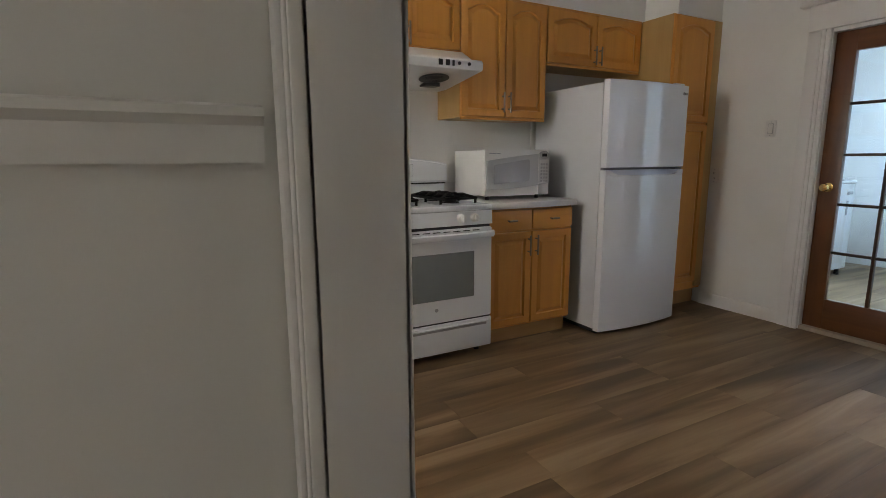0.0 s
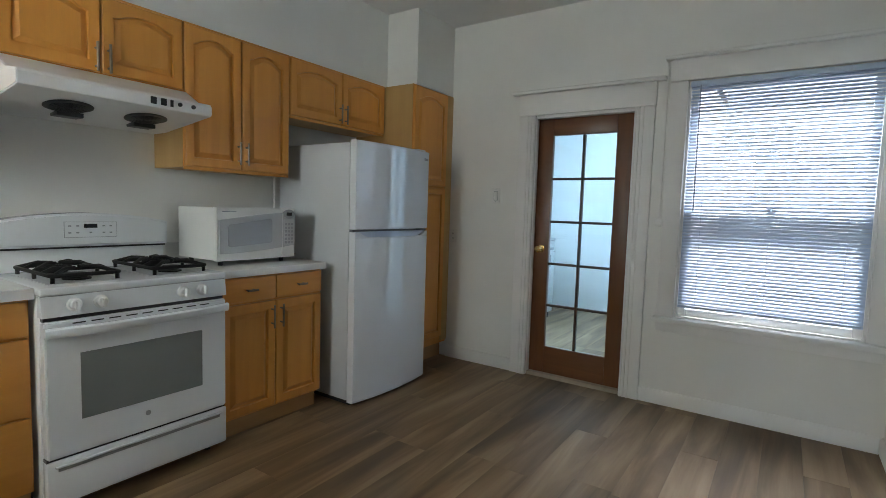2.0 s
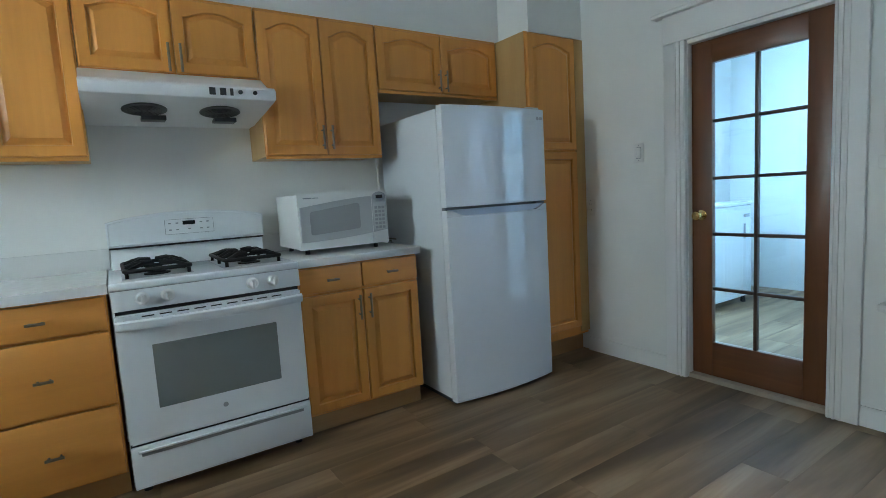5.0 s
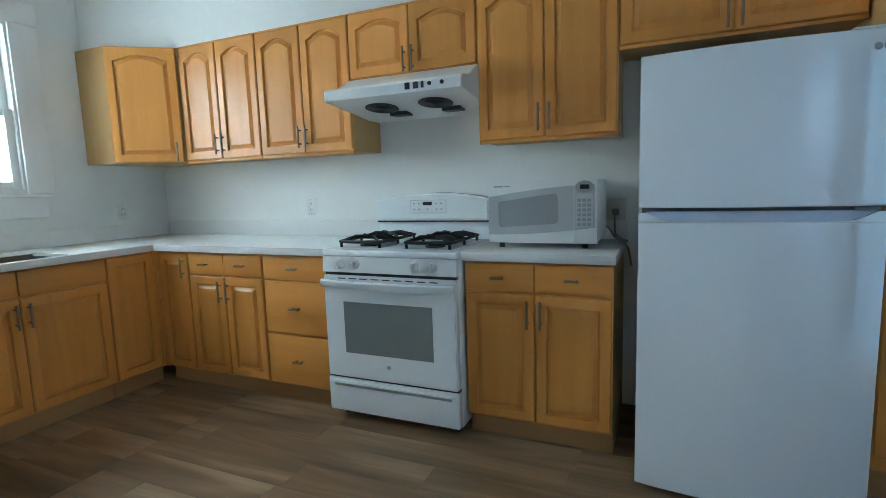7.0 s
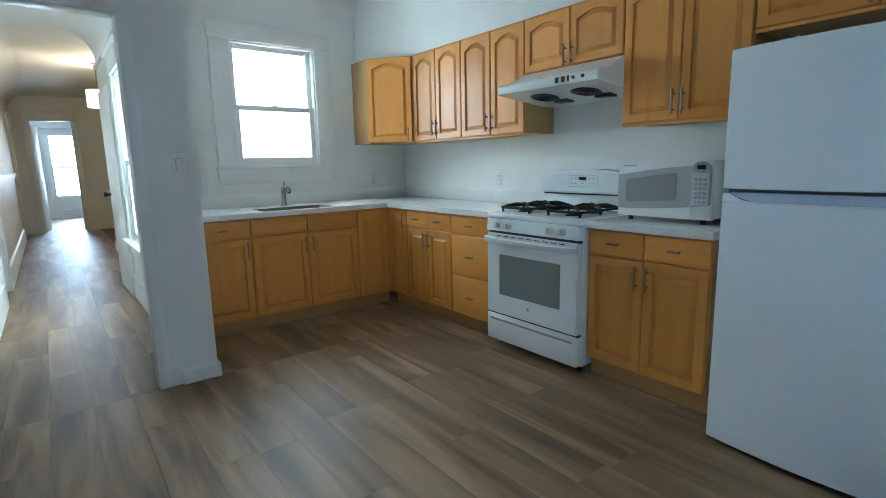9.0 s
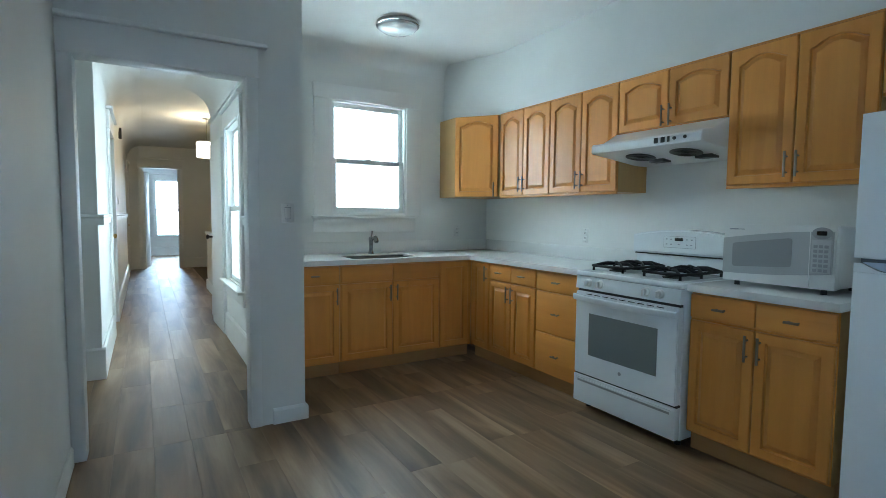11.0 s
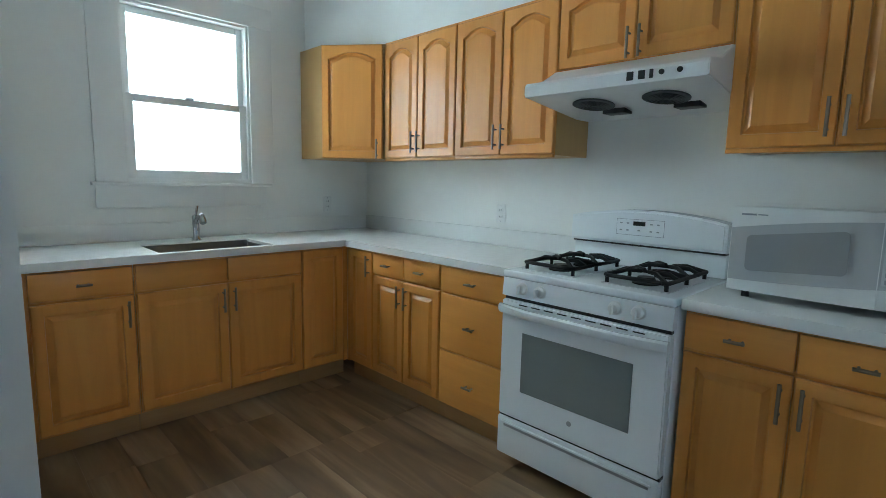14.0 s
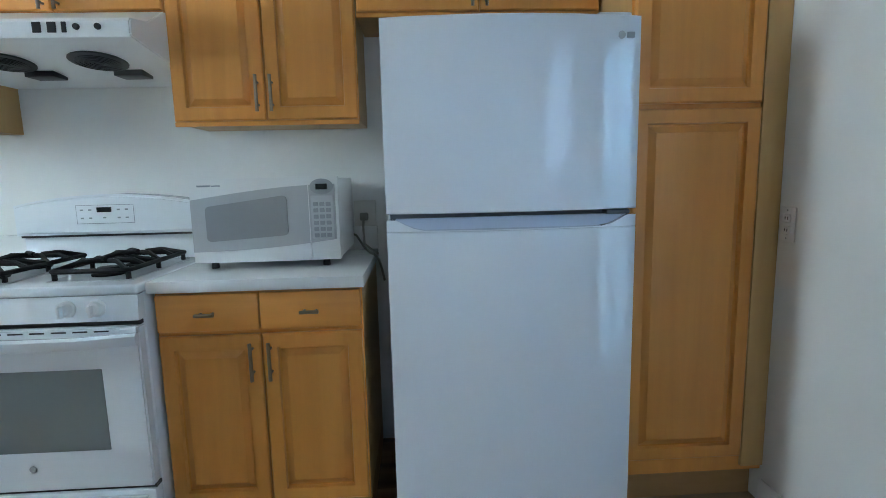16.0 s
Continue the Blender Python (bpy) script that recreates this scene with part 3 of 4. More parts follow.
part("spray_head", lathe(bmesh.new(), [(0.0, -0.034), (0.017, -0.034), (0.021, -0.022), (0.019, 0.018), (0.014, 0.028)], pose(0.110, 0.0, 0.140, 0, -38, 0), 18), CHROME, sp)
part("lever", tube(bmesh.new(), [(0, 0, 0.145), (-0.002, 0.006, 0.175), (-0.006, 0.014, 0.208)], 0.0072, 10), CHROME, tap)


# ---- range ----
RX, RW = 1.757, 0.760
stove = thing("gas_range", pose(RX, 2.80, 0), "white freestanding gas range with black grates", "range")
part("body", block(0.002, RW - 0.002, 0.045, 0.655, 0.045, 0.885, 0.004), ENAMEL, stove)
for fx in (0.05, RW - 0.05):
    for fy in (0.10, 0.60):
        part("foot", lathe(bmesh.new(), [(0.018, 0), (0.018, 0.02), (0.010, 0.022), (0.010, 0.046)], pose(fx, fy, 0), 12), BLACK, stove)
part("cooktop", block(-0.002, RW + 0.002, 0.005, 0.655, 0.885, 0.918, 0.010, 3), ENAMEL, stove)
for cx in (0.185, 0.575):
    part("well", block(cx - 0.135, cx + 0.135, 0.075, 0.50, 0.9185, 0.9215, 0.001, 1), plain("well_enamel", (0.62, 0.64, 0.66), 0.2), stove)
control = bmesh.new()
prism(control, [(0.045, 0.803), (0.004, 0.803), (0.012, 0.884), (0.045, 0.884)], "x", 0.002, RW - 0.002)
panel = part("control_panel", control, ENAMEL, stove)
for kx in (0.110, 0.203, 0.543, 0.634):
    knob = part("knob", lathe(bmesh.new(), [(0.027, 0), (0.027, 0.006), (0.022, 0.010), (0.020, 0.026), (0.016, 0.030), (0, 0.030)], pose(kx, 0.009, 0.845, 84), 20), PLASTIC, panel)
    part("grip", block(kx - 0.005, kx + 0.005, -0.036, -0.010, 0.825, 0.862, 0.003), PLASTIC, knob)
# black filler paints the shade in the gap above the oven door
part("vent_gap_shade", block(0.01, RW - 0.01, 0.020, 0.046, 0.785, 0.803), BLACK, stove)
for k in range(9):
    part("vent_slot", block(0.10 + k * 0.065, 0.145 + k * 0.065, -0.0012, 0.004, 0.770, 0.775), BLACK, stove)
oven = bmesh.new()
prism(oven, [(0.006, 0.243), (RW - 0.006, 0.243), (RW - 0.006, 0.786), (0.006, 0.786)], "y", 0.0, 0.044)
bmesh.ops.bevel(oven, geom=list(oven.edges), offset=0.006, segments=2, affect="EDGES")
door = part("oven_door", oven, ENAMEL, stove)
part("oven_window", block(0.124, 0.630, -0.0015, 0.004, 0.378, 0.650, 0.001, 1), OVENGLASS, door, "grey oven door window")
hb_ = bmesh.new()
pts = []
for k in range(15):
    u = k / 14
    x = 0.004 + u * (RW - 0.008)
    pts.append((x, -0.014 - 0.034 * min(1.0, 4.5 * min(u, 1 - u)), 0.748))
rings = []
for x, y, z in pts:
    rings.append([hb_.verts.new((x, y + dy, z + dz)) for dy, dz in ((0.013, -0.018), (-0.004, -0.020), (-0.011, -0.008), (-0.011, 0.012), (-0.003, 0.020), (0.013, 0.018))])
for a, b in zip(rings, rings[1:]):
    for k in range(6):
        hb_.faces.new((a[k], a[(k + 1) % 6], b[(k + 1) % 6], b[k]))
hb_.faces.new(rings[0][::-1])
hb_.faces.new(rings[-1])
bmesh.ops.recalc_face_normals(hb_, faces=hb_.faces)
part("oven_handle", hb_, ENAMEL, door)
part("badge", lathe(bmesh.new(), [(0.011, 0), (0.011, 0.002), (0.0, 0.002)], pose(0.378, 0.0, 0.322, 90), 18), GREY, door, "small round grey badge")
# black filler paints the shade between oven door and drawer
part("drawer_gap_shade", block(0.006, RW - 0.006, 0.012, 0.046, 0.232, 0.244), BLACK, stove)
drawer = part("storage_drawer", block(0.004, RW - 0.004, 0.0, 0.045, 0.052, 0.233, 0.006), ENAMEL, stove)
# no real recess: grey strip paints the groove's shade under the lip
part("drawer_groove_shade", block(0.04, RW - 0.04, -0.0015, 0.004, 0.190, 0.206, 0.001, 1), GREY, drawer)
part("drawer_lip", block(0.03, RW - 0.03, -0.010, 0.004, 0.206, 0.216, 0.003), ENAMEL, drawer)
# backguard with an arched top
bg = bmesh.new()
arc = [(0.012 + (RW - 0.024) * k / 16, 1.150 + 0.040 * math.sin(math.pi * k / 16) ** 0.8) for k in range(17)]
prism(bg, [(0.012, 1.028), *arc, (RW - 0.012, 1.028)], "y", 0.535, 0.655)
bmesh.ops.bevel(bg, geom=[e for e in bg.edges if abs(e.verts[0].co.y - e.verts[1].co.y) < 1e-5 and e.verts[0].co.y < 0.54], offset=0.012, segments=3, affect="EDGES")
guard = part("backguard", bg, ENAMEL, stove)
part("backguard_base", block(0.018, RW - 0.018, 0.575, 0.655, 0.915, 1.028, 0.003), ENAMEL, stove)
# black strip paints the shade under the backguard's overhang
part("guard_gap_shade", block(0.016, RW - 0.016, 0.562, 0.60, 1.018, 1.027), BLACK, stove)
part("key_panel_line", block(0.262, 0.490, 0.5338, 0.537, 1.072, 1.148, 0.0005, 1), PRINT, guard)
part("key_panel", block(0.2635, 0.4885, 0.5330, 0.537, 1.0735, 1.1465, 0.001, 1), ENAMEL, guard)
part("clock_display", block(0.344, 0.402, 0.532, 0.536, 1.118, 1.138, 0.001, 1), DISPLAY, guard, "small dark clock display")
for k, (kx, kz) in enumerate(((0.285, 1.128), (0.318, 1.128), (0.285, 1.095), (0.318, 1.095), (0.430, 1.128), (0.462, 1.128), (0.430, 1.095), (0.462, 1.095), (0.373, 1.096))):
    part("key", block(kx - 0.006, kx + 0.006, 0.5318, 0.5355, kz - 0.003, kz + 0.003, 0.0006, 1), PRINT, guard)


def grate(cx):
    g = part("grate", bmesh.new(), IRON, stove, "black cast-iron double grate")
    bm = bmesh.new()
    x0, x1, y0, y1, z = cx - 0.125, cx + 0.125, 0.080, 0.495, 0.952
    loop = []
    for px, py, a0 in ((x1 - 0.02, y0 + 0.02, -90), (x1 - 0.02, y1 - 0.02, 0), (x0 + 0.02, y1 - 0.02, 90), (x0 + 0.02, y0 + 0.02, 180)):
        for k in range(4):
            a = radians(a0 + 30 * k)
            loop.append((px + 0.02 * math.cos(a), py + 0.02 * math.sin(a), z))
    tube(bm, [*loop, loop[0]], 0.0085, 8)
    tube(bm, [(x0, (y0 + y1) / 2, z), (x1, (y0 + y1) / 2, z)], 0.007, 6)
    for by in (y0 + 0.105, y1 - 0.105):
        for k in range(4):
            a = math.pi / 4 + k * math.pi / 2
            ex, ey = cx + 0.118 * math.copysign(1, math.cos(a)) * abs(math.cos(a)) * 1.41, by + 0.098 * math.copysign(1, math.sin(a)) * abs(math.sin(a)) * 1.41
            tube(bm, [(ex, ey, z), ((ex + cx) / 2, (ey + by) / 2, z + 0.022), (cx + 0.02 * math.cos(a), by + 0.02 * math.sin(a), z + 0.020)], 0.0085, 6)
        tube(bm, [(x0, by, z), (x0 + 0.04, by, z + 0.02), (cx - 0.03, by, z + 0.020)], 0.0085, 6)
        tube(bm, [(x1, by, z), (x1 - 0.04, by, z + 0.02), (cx + 0.03, by, z + 0.020)], 0.0085, 6)
    for px in (x0 + 0.008, x1 - 0.008):
        for py in (y0 + 0.012, (y0 + y1) / 2, y1 - 0.012):
            tube(bm, [(px, py, z), (px, py, 0.919)], 0.008, 6)
    bm.to_mesh(g.data)
    bm.free()
    smooth_mesh(g.data)
    for by in (y0 + 0.105, y1 - 0.105):
        part("burner", lathe(bmesh.new(), [(0.052, 0.0), (0.052, 0.006), (0.036, 0.009), (0.036, 0.018), (0.032, 0.028), (0, 0.028)], pose(cx, by, 0.9205), 22), IRON, stove)


grate(0.185)
grate(0.575)

# ---- range hood ----
hood = thing("range_hood", pose(1.742, 2.925, 0), "white under-cabinet range hood with two fan openings", "hood")
HW = 0.777
hbm = bmesh.new()
side_line = [(0.006, 1.686), (0.0, 1.696), (0.0, 1.732), (0.010, 1.744), (0.11, 1.762), (0.235, 1.831), (0.560, 1.831), (0.560, 1.632), (0.44, 1.632)]
prism(hbm, side_line, "x", 0.0, HW)
bmesh.ops.bevel(hbm, geom=[e for e in hbm.edges if e.calc_length() < 0.5 and min(v.co.y for v in e.verts) < 0.2], offset=0.004, segments=2, affect="EDGES")
hood_body = part("body", hbm, HOODPAINT, hood)
for k, (kx, wd) in enumerate(((0.482, 0.026), (0.527, 0.026), (0.570, 0.014))):
    part("switch", block(kx, kx + wd, -0.0035, 0.006, 1.699, 1.731, 0.001, 1), BLACK, hood_body, "black rocker switch")
for kx in (0.615, 0.680):
    part("hood_knob", lathe(bmesh.new(), [(0.010, 0), (0.010, 0.006), (0.008, 0.010), (0, 0.010)], pose(kx, 0.001, 1.716, 90), 14), BLACK, hood_body)
slope = math.degrees(math.atan2(1.694 - 1.632, 0.46))
for cx in (0.235, 0.555):
    fan = part("fan_opening", lathe(bmesh.new(), [(0.085, 0.0), (0.092, -0.004), (0.092, -0.008), (0.078, -0.010), (0.0, -0.010)], pose(cx, 0.200, 1.662, -slope, 0, 0), 28), plain("fan_grey", (0.035, 0.035, 0.035), 0.4), hood)
    for k in range(5):
        r = 0.016 + 0.014 * k
        ring = [(cx + r * math.cos(a), 0.200 + r * math.sin(a), 1.6500 - r * math.sin(a) * math.tan(radians(slope))) for a in [2 * math.pi * j / 20 for j in range(21)]]
        part("fan_ring", tube(bmesh.new(), ring, 0.0016, 5), BLACK, fan)
    cup = part("lamp_cover", block(cx - 0.010, cx + 0.095, 0.30, 0.38, 1.628, 1.652, 0.003), BLACK, hood)
    cup.matrix_local = Matrix.Identity(4)

# ---- fridge ----
fridge = thing("fridge", pose(3.308, 2.68, 0), "white top-freezer refrigerator with a pocket handle", "refrigerator")
FW = 0.742
part("cabinet", block(0.003, FW - 0.003, 0.075, 0.745, 0.03, 1.655, 0.006), FRIDGE_SIDE_SHADE, fridge)
part("plinth", block(0.02, FW - 0.02, 0.06, 0.70, 0.0, 0.045), BLACK, fridge)


def bow(u):
    return 0.016 - 0.030 * math.sin(math.pi * u) - 0.004 * min(1, 12 * min(u, 1 - u))


def bowed_door(z0, z1, scoop=None):
    bm = bmesh.new()
    n = 18
    front = []
    for k in range(n + 1):
        u = k / n
        front.append((FW * u, bow(u)))
    outline = [(0.0, 0.066), *front, (FW, 0.066)]
    prism(bm, outline, "z", z0, z1)
    rim = [e for e in bm.edges if abs(e.verts[0].co.z - e.verts[1].co.z) < 1e-6 and max(v.co.y for v in e.verts) < 0.06]
    bmesh.ops.bevel(bm, geom=rim, offset=0.006, segments=2, affect="EDGES", profile=0.5)
    return bm


fd = part("freezer_door", bowed_door(1.121, 1.668), FRIDGE, fridge)
ld = part("fridge_door", bowed_door(0.022, 1.070), FRIDGE, fridge)
scoop = bmesh.new()
rows = []
for x, z in ((0.0, 1.104), (0.015, 1.104), (0.024, 1.104), (0.032, 1.102), (0.055, 1.090), (0.080, 1.079), (0.110, 1.073), (0.20, 1.0725), (0.30, 1.0725), (0.371, 1.0725)):
    rows.append((x, z))
rows += [(FW - x, z) for x, z in rows[-2::-1]]
loops = []
for x, z in rows:
    yf = bow(x / FW)
    loops.append([scoop.verts.new(p) for p in ((x, yf, 1.0695), (x, yf, z), (x, 0.066, z), (x, 0.066, 1.0695))])
for a, b in zip(loops, loops[1:]):
    for k in range(4):
        scoop.faces.new((a[k], a[(k + 1) % 4], b[(k + 1) % 4], b[k]))
scoop.faces.new(loops[0])
scoop.faces.new(loops[-1][::-1])
bmesh.ops.recalc_face_normals(scoop, faces=scoop.faces)
for ob in (fd, ld):
    smooth_mesh(ob.data, 12)
part("door_top", scoop, FRIDGE, fridge)
part("pocket_handle", block(0.026, FW - 0.026, 0.026, 0.066, 1.071, 1.106), plain("pocket_blue_white", (0.60, 0.66, 0.78), 0.35), fridge, "recessed pale pocket handle")
part("gasket", block(0.01, FW - 0.01, 0.05, 0.078, 0.04, 1.66), GASKET, fridge)
part("hinge", block(FW - 0.09, FW - 0.02, 0.010, 0.06, 1.106, 1.119, 0.003), GASKET, fridge)
part("top_hinge_cover", block(FW - 0.12, FW - 0.02, 0.03, 0.12, 1.655, 1.682, 0.006), FRIDGE_SIDE_SHADE, fridge)
mark = part("badge", lathe(bmesh.new(), [(0.011, 0), (0.011, 0.0015), (0, 0.0015)], pose(FW - 0.060, 0.0052, 1.612, 90), 20), GREY, fd, "small round grey badge")
part("badge_bar", block(FW - 0.044, FW - 0.022, 0.0035, 0.014, 1.604, 1.620, 0.001, 1), GREY, fd)

# ---- microwave ----
def rounded_panel(x0, x1, z0, z1, za, zb, r):
    """A flat panel with rounded corners; its lower edge rises from z0 to z1, its upper from za to zb."""
    pts = []
    for px, pz, a0 in ((x1 - r, z1 + r, -90), (x1 - r, zb - r, 0), (x0 + r, za - r, 90), (x0 + r, z0 + r, 180)):
        pts += [(px + r * math.cos(radians(a0 + 22.5 * k)), pz + r * math.sin(radians(a0 + 22.5 * k))) for k in range(5)]
    return prism(bmesh.new(), pts, "y", -0.0195, -0.012)



mw = thing("microwave_oven", pose(2.606, 3.03, 0.928), "white countertop microwave oven with grey door window", "microwave")
MWW, MH = 0.513, 0.30
part("case", block(0, MWW, 0.03, 0.39, 0.018, MH + 0.006, 0.006), PLASTIC, mw)
front = bmesh.new()
prism(front, [(0.0, 0.03)] + [(MWW * k / 12, -0.012 * math.sin(math.pi * k / 12)) for k in range(13)] + [(MWW, 0.03)], "z", 0.016, MH + 0.010)
part("front_frame", front, PLASTIC, mw)
grey = bmesh.new()
arc = [(0.006 + 0.497 * k / 12, 0.238 + 0.046 * math.sin(math.pi * k / 24)) for k in range(13)]
prism(grey, [*[(0.006 + 0.497 * k / 12, 0.056 + 0.034 * (k / 12) ** 2) for k in range(13)], *arc[::-1]], "y", -0.016, 0.0)
fp = part("grey_fascia", grey, MWGREY, mw)
part("window", rounded_panel(0.056, 0.338, 0.092, 0.108, 0.216, 0.248, 0.016), MESHGLASS, mw, "grey perforated door window")
part("door_line", block(0.412, 0.4145, -0.0175, -0.004, 0.020, 0.282), PLASTIC, mw)
part("key_field", block(0.420, 0.498, -0.0178, -0.008, 0.092, 0.246, 0.003), plain("pale_keys", (0.56, 0.57, 0.57), 0.4), mw)
for r in range(6):
    for c in range(3):
        part("key", block(0.428 + c * 0.022, 0.445 + c * 0.022, -0.0190, -0.014, 0.098 + r * 0.022, 0.112 + r * 0.022, 0.001, 1), GREY, mw)
part("display_ring", lathe(bmesh.new(), [(0.030, -0.012), (0.032, 0.003), (0.026, 0.004), (0, 0.004)], Matrix.LocRotScale((0.460, -0.014, 0.276), Euler((radians(90), 0, 0)), (1.28, 0.86, 1)), 24), GREY, mw)
part("display", block(0.440, 0.480, -0.0205, -0.016, 0.266, 0.286, 0.001, 1), DISPLAY, mw, "small dark display")
part("name_bar", block(0.030, 0.075, -0.0075, -0.002, 0.283, 0.289), PRINT, mw)
part("name_bar", block(0.080, 0.110, -0.0095, -0.004, 0.284, 0.288), PRINT, mw)
for fx in (0.05, MWW - 0.06):
    for fy in (0.05, 0.34):
        part("foot", lathe(bmesh.new(), [(0.014, -0.012), (0.012, 0.018)], pose(fx, fy, 0), 12), BLACK, mw)

# ---- windows and doors ----
def sash(parent, x0, x1, z0, z1, y, rail=0.045, low=0.05):
    part("sash_stile", block(x0, x0 + rail, y, y + 0.035, z0, z1, 0.003), TRIM, parent)
    part("sash_stile", block(x1 - rail, x1, y, y + 0.035, z0, z1, 0.003), TRIM, parent)
    part("sash_rail", block(x0 + rail, x1 - rail, y, y + 0.035, z0, z0 + low, 0.003), TRIM, parent)
    part("sash_rail", block(x0 + rail, x1 - rail, y, y + 0.035, z1 - rail, z1, 0.003), TRIM, parent)
    pane = part("pane", block(x0 + rail, x1 - rail, y + 0.015, y + 0.019, z0 + low, z1 - rail), PANE, parent)
    pane.visible_shadow = False


def hung_window(name, m, w, z0, z1, depth=0.10, label="white painted double-hung sash window"):
    win = thing(name, m, label, "window")
    tagged(win, kind="structure")
    part("window_frame", block(-0.002, 0.014, 0.0, depth, z0, z1), TRIM, win)
    part("window_frame", block(w - 0.014, w + 0.002, 0.0, depth, z0, z1), TRIM, win)
    part("window_frame", block(0.014, w - 0.014, 0.0, depth, z1 - 0.014, z1 + 0.002), TRIM, win)
    part("window_frame", block(0.014, w - 0.014, 0.0, depth, z0 - 0.002, z0 + 0.012), TRIM, win)
    mid = z0 + (z1 - z0) * 0.475
    sash(win, 0.014, w - 0.014, z0 + 0.012, mid + 0.02, 0.02)
    sash(win, 0.014, w - 0.014, mid - 0.02, z1 - 0.014, 0.057, 0.04, 0.04)
    part("sash_lock", block(w / 2 - 0.025, w / 2 + 0.025, 0.004, 0.03, mid + 0.02, mid + 0.032, 0.004), TRIM, win)
    return win


# west window over the sink (local -y looks into the room, +x)
hung_window("window_1", pose(XW, 1.79, 0, 0, 0, 90), 0.74, 1.275, 2.285)
wc = casing("window_casing", pose(XW, 1.79, 0, 0, 0, 90), 0.74, 1.262, 2.285, 0.155, 0.018, 0, 0.13, 0.0, False)
part("stool", block(-0.18, 0.865, -0.055, 0.02, 1.242, 1.262, 0.005), TRIM, wc)
part("apron", block(-0.16, 0.84, -0.016, 0.0, 1.112, 1.242, 0.004), TRIM, wc)

# hall window
hung_window("window_2", pose(-1.35, YH1, 0), 0.85, 0.60, 2.11)
hc = casing("hall_window_casing", pose(-1.35, YH1, 0), 0.85, 0.60, 2.11, 0.11, 0.022, 0.03, 0.16, 0.04, False)
part("stool", block(-0.15, 1.0, -0.07, 0.02, 0.575, 0.60, 0.006), TRIM, hc)
part("apron", block(-0.11, 0.96, -0.018, 0.0, 0.46, 0.575, 0.004), TRIM, hc)

# far room window
hung_window("window_3", pose(-13.0, 0.62, 0, 0, 0, 90), 0.68, 0.55, 2.25)
casing("far_window_casing", pose(-13.0, 0.62, 0, 0, 0, 90), 0.68, 0.55, 2.25, 0.10, 0.02, 0.03, 0.14, 0.03, False)

# east window with a blind
EW = pose(XE, 1.095, 0, 0, 0, -90)         # local x runs south
hung_window("window_4", EW @ pose(0, 0.015, 0), 0.98, 0.60, 2.125, 0.10)
ec = casing("east_window_casing", EW, 0.98, 0.60, 2.125, 0.105, 0.02, 0.024, 0.135, 0.035, False)
part("stool", block(-0.125, 1.075, -0.065, 0.03, 0.565, 0.60, 0.008), TRIM, ec)
part("apron", block(-0.105, 1.06, -0.018, 0.0, 0.500, 0.565, 0.006), TRIM, ec)
blind = thing("venetian_blind", EW, "white horizontal mini blind lowered over the window, slats tilted", "blind")
part("head_rail", block(0.012, 0.968, -0.008, 0.028, 2.085, 2.118, 0.003), SLAT, blind)
slat_mesh = bpy.data.meshes.new("slat")
sb = bmesh.new()
prof = [(-0.0125 + 0.025 * k / 4, 0.0022 * math.sin(math.pi * k / 4)) for k in range(5)]
low = [(y, z - 0.0006) for y, z in prof[::-1]]
prism(sb, prof + low, "x", 0.018, 0.962)
sb.to_mesh(slat_mesh)
sb.free()
slat_mesh.materials.append(SLAT)
smooth_mesh(slat_mesh)
z, k = 0.702, 0
while z < 2.08:
    s = new("slat", slat_mesh)
    s.parent = blind
    tilt = 47 if z < 1.36 else 44
    s.matrix_local = pose(0, 0.010, z, tilt + 2.0 * math.sin(k * 1.7), 0, 0.05 * math.sin(k))
    z += 0.0205
    k += 1
part("bottom_rail", block(0.018, 0.962, -0.004, 0.022, 0.672, 0.689, 0.004), SLAT, blind)
for cx in (0.12, 0.49, 0.86):
    part("ladder_cord", tube(bmesh.new(), [(cx, -0.004, 0.68), (cx, -0.004, 2.09)], 0.0009, 5), SLAT, blind)
part("tilt_wand", tube(bmesh.new(), [(0.075, -0.018, 1.30), (0.072, -0.016, 2.09)], 0.0038, 8), plain("clear_wand", (0.35, 0.42, 0.5), 0.2), blind, "clear plastic tilt wand")

# glazed door to the porch
DW, DH = 0.703, 1.93
gdoor = thing("glazed_door", pose(XE + 0.035, 2.124, 0.03, 0, 0, -90), "closed brown stained wooden door with ten glass panes", "door")
tagged(gdoor, kind="structure")
part("stile", block(0.0, 0.118, 0, 0.040, 0.0, DH, 0.003), MAHOGANY, gdoor)
part("stile", block(DW - 0.118, DW, 0, 0.040, 0.0, DH, 0.003), MAHOGANY, gdoor)
MUNTIN = wood("muntin_wood", (0.085, 0.032, 0.012), (0.055, 0.020, 0.008), "z", 0.35, 0.2)
MAHOGANY_X = wood("stained_door_wood_lying", (0.17, 0.062, 0.020), (0.095, 0.030, 0.010), "x", 0.3, 0.4)
part("bottom_rail", block(0.118, DW - 0.118, 0, 0.040, 0.0, 0.205, 0.003), MAHOGANY_X, gdoor)
part("top_rail", block(0.118, DW - 0.118, 0, 0.040, 1.805, DH, 0.003), MAHOGANY_X, gdoor)
part("muntin", block(DW / 2 - 0.009, DW / 2 + 0.009, 0.004, 0.036, 0.205, 1.805, 0.003), MUNTIN, gdoor)
ph = (1.805 - 0.205) / 5
for r in range(1, 5):
    for c in range(2):
        x0 = 0.118 if c == 0 else DW / 2 + 0.009
        x1 = DW / 2 - 0.009 if c == 0 else DW - 0.118
        part("muntin", block(x0, x1, 0.004, 0.036, 0.205 + r * ph - 0.009, 0.205 + r * ph + 0.009, 0.003), MUNTIN, gdoor)
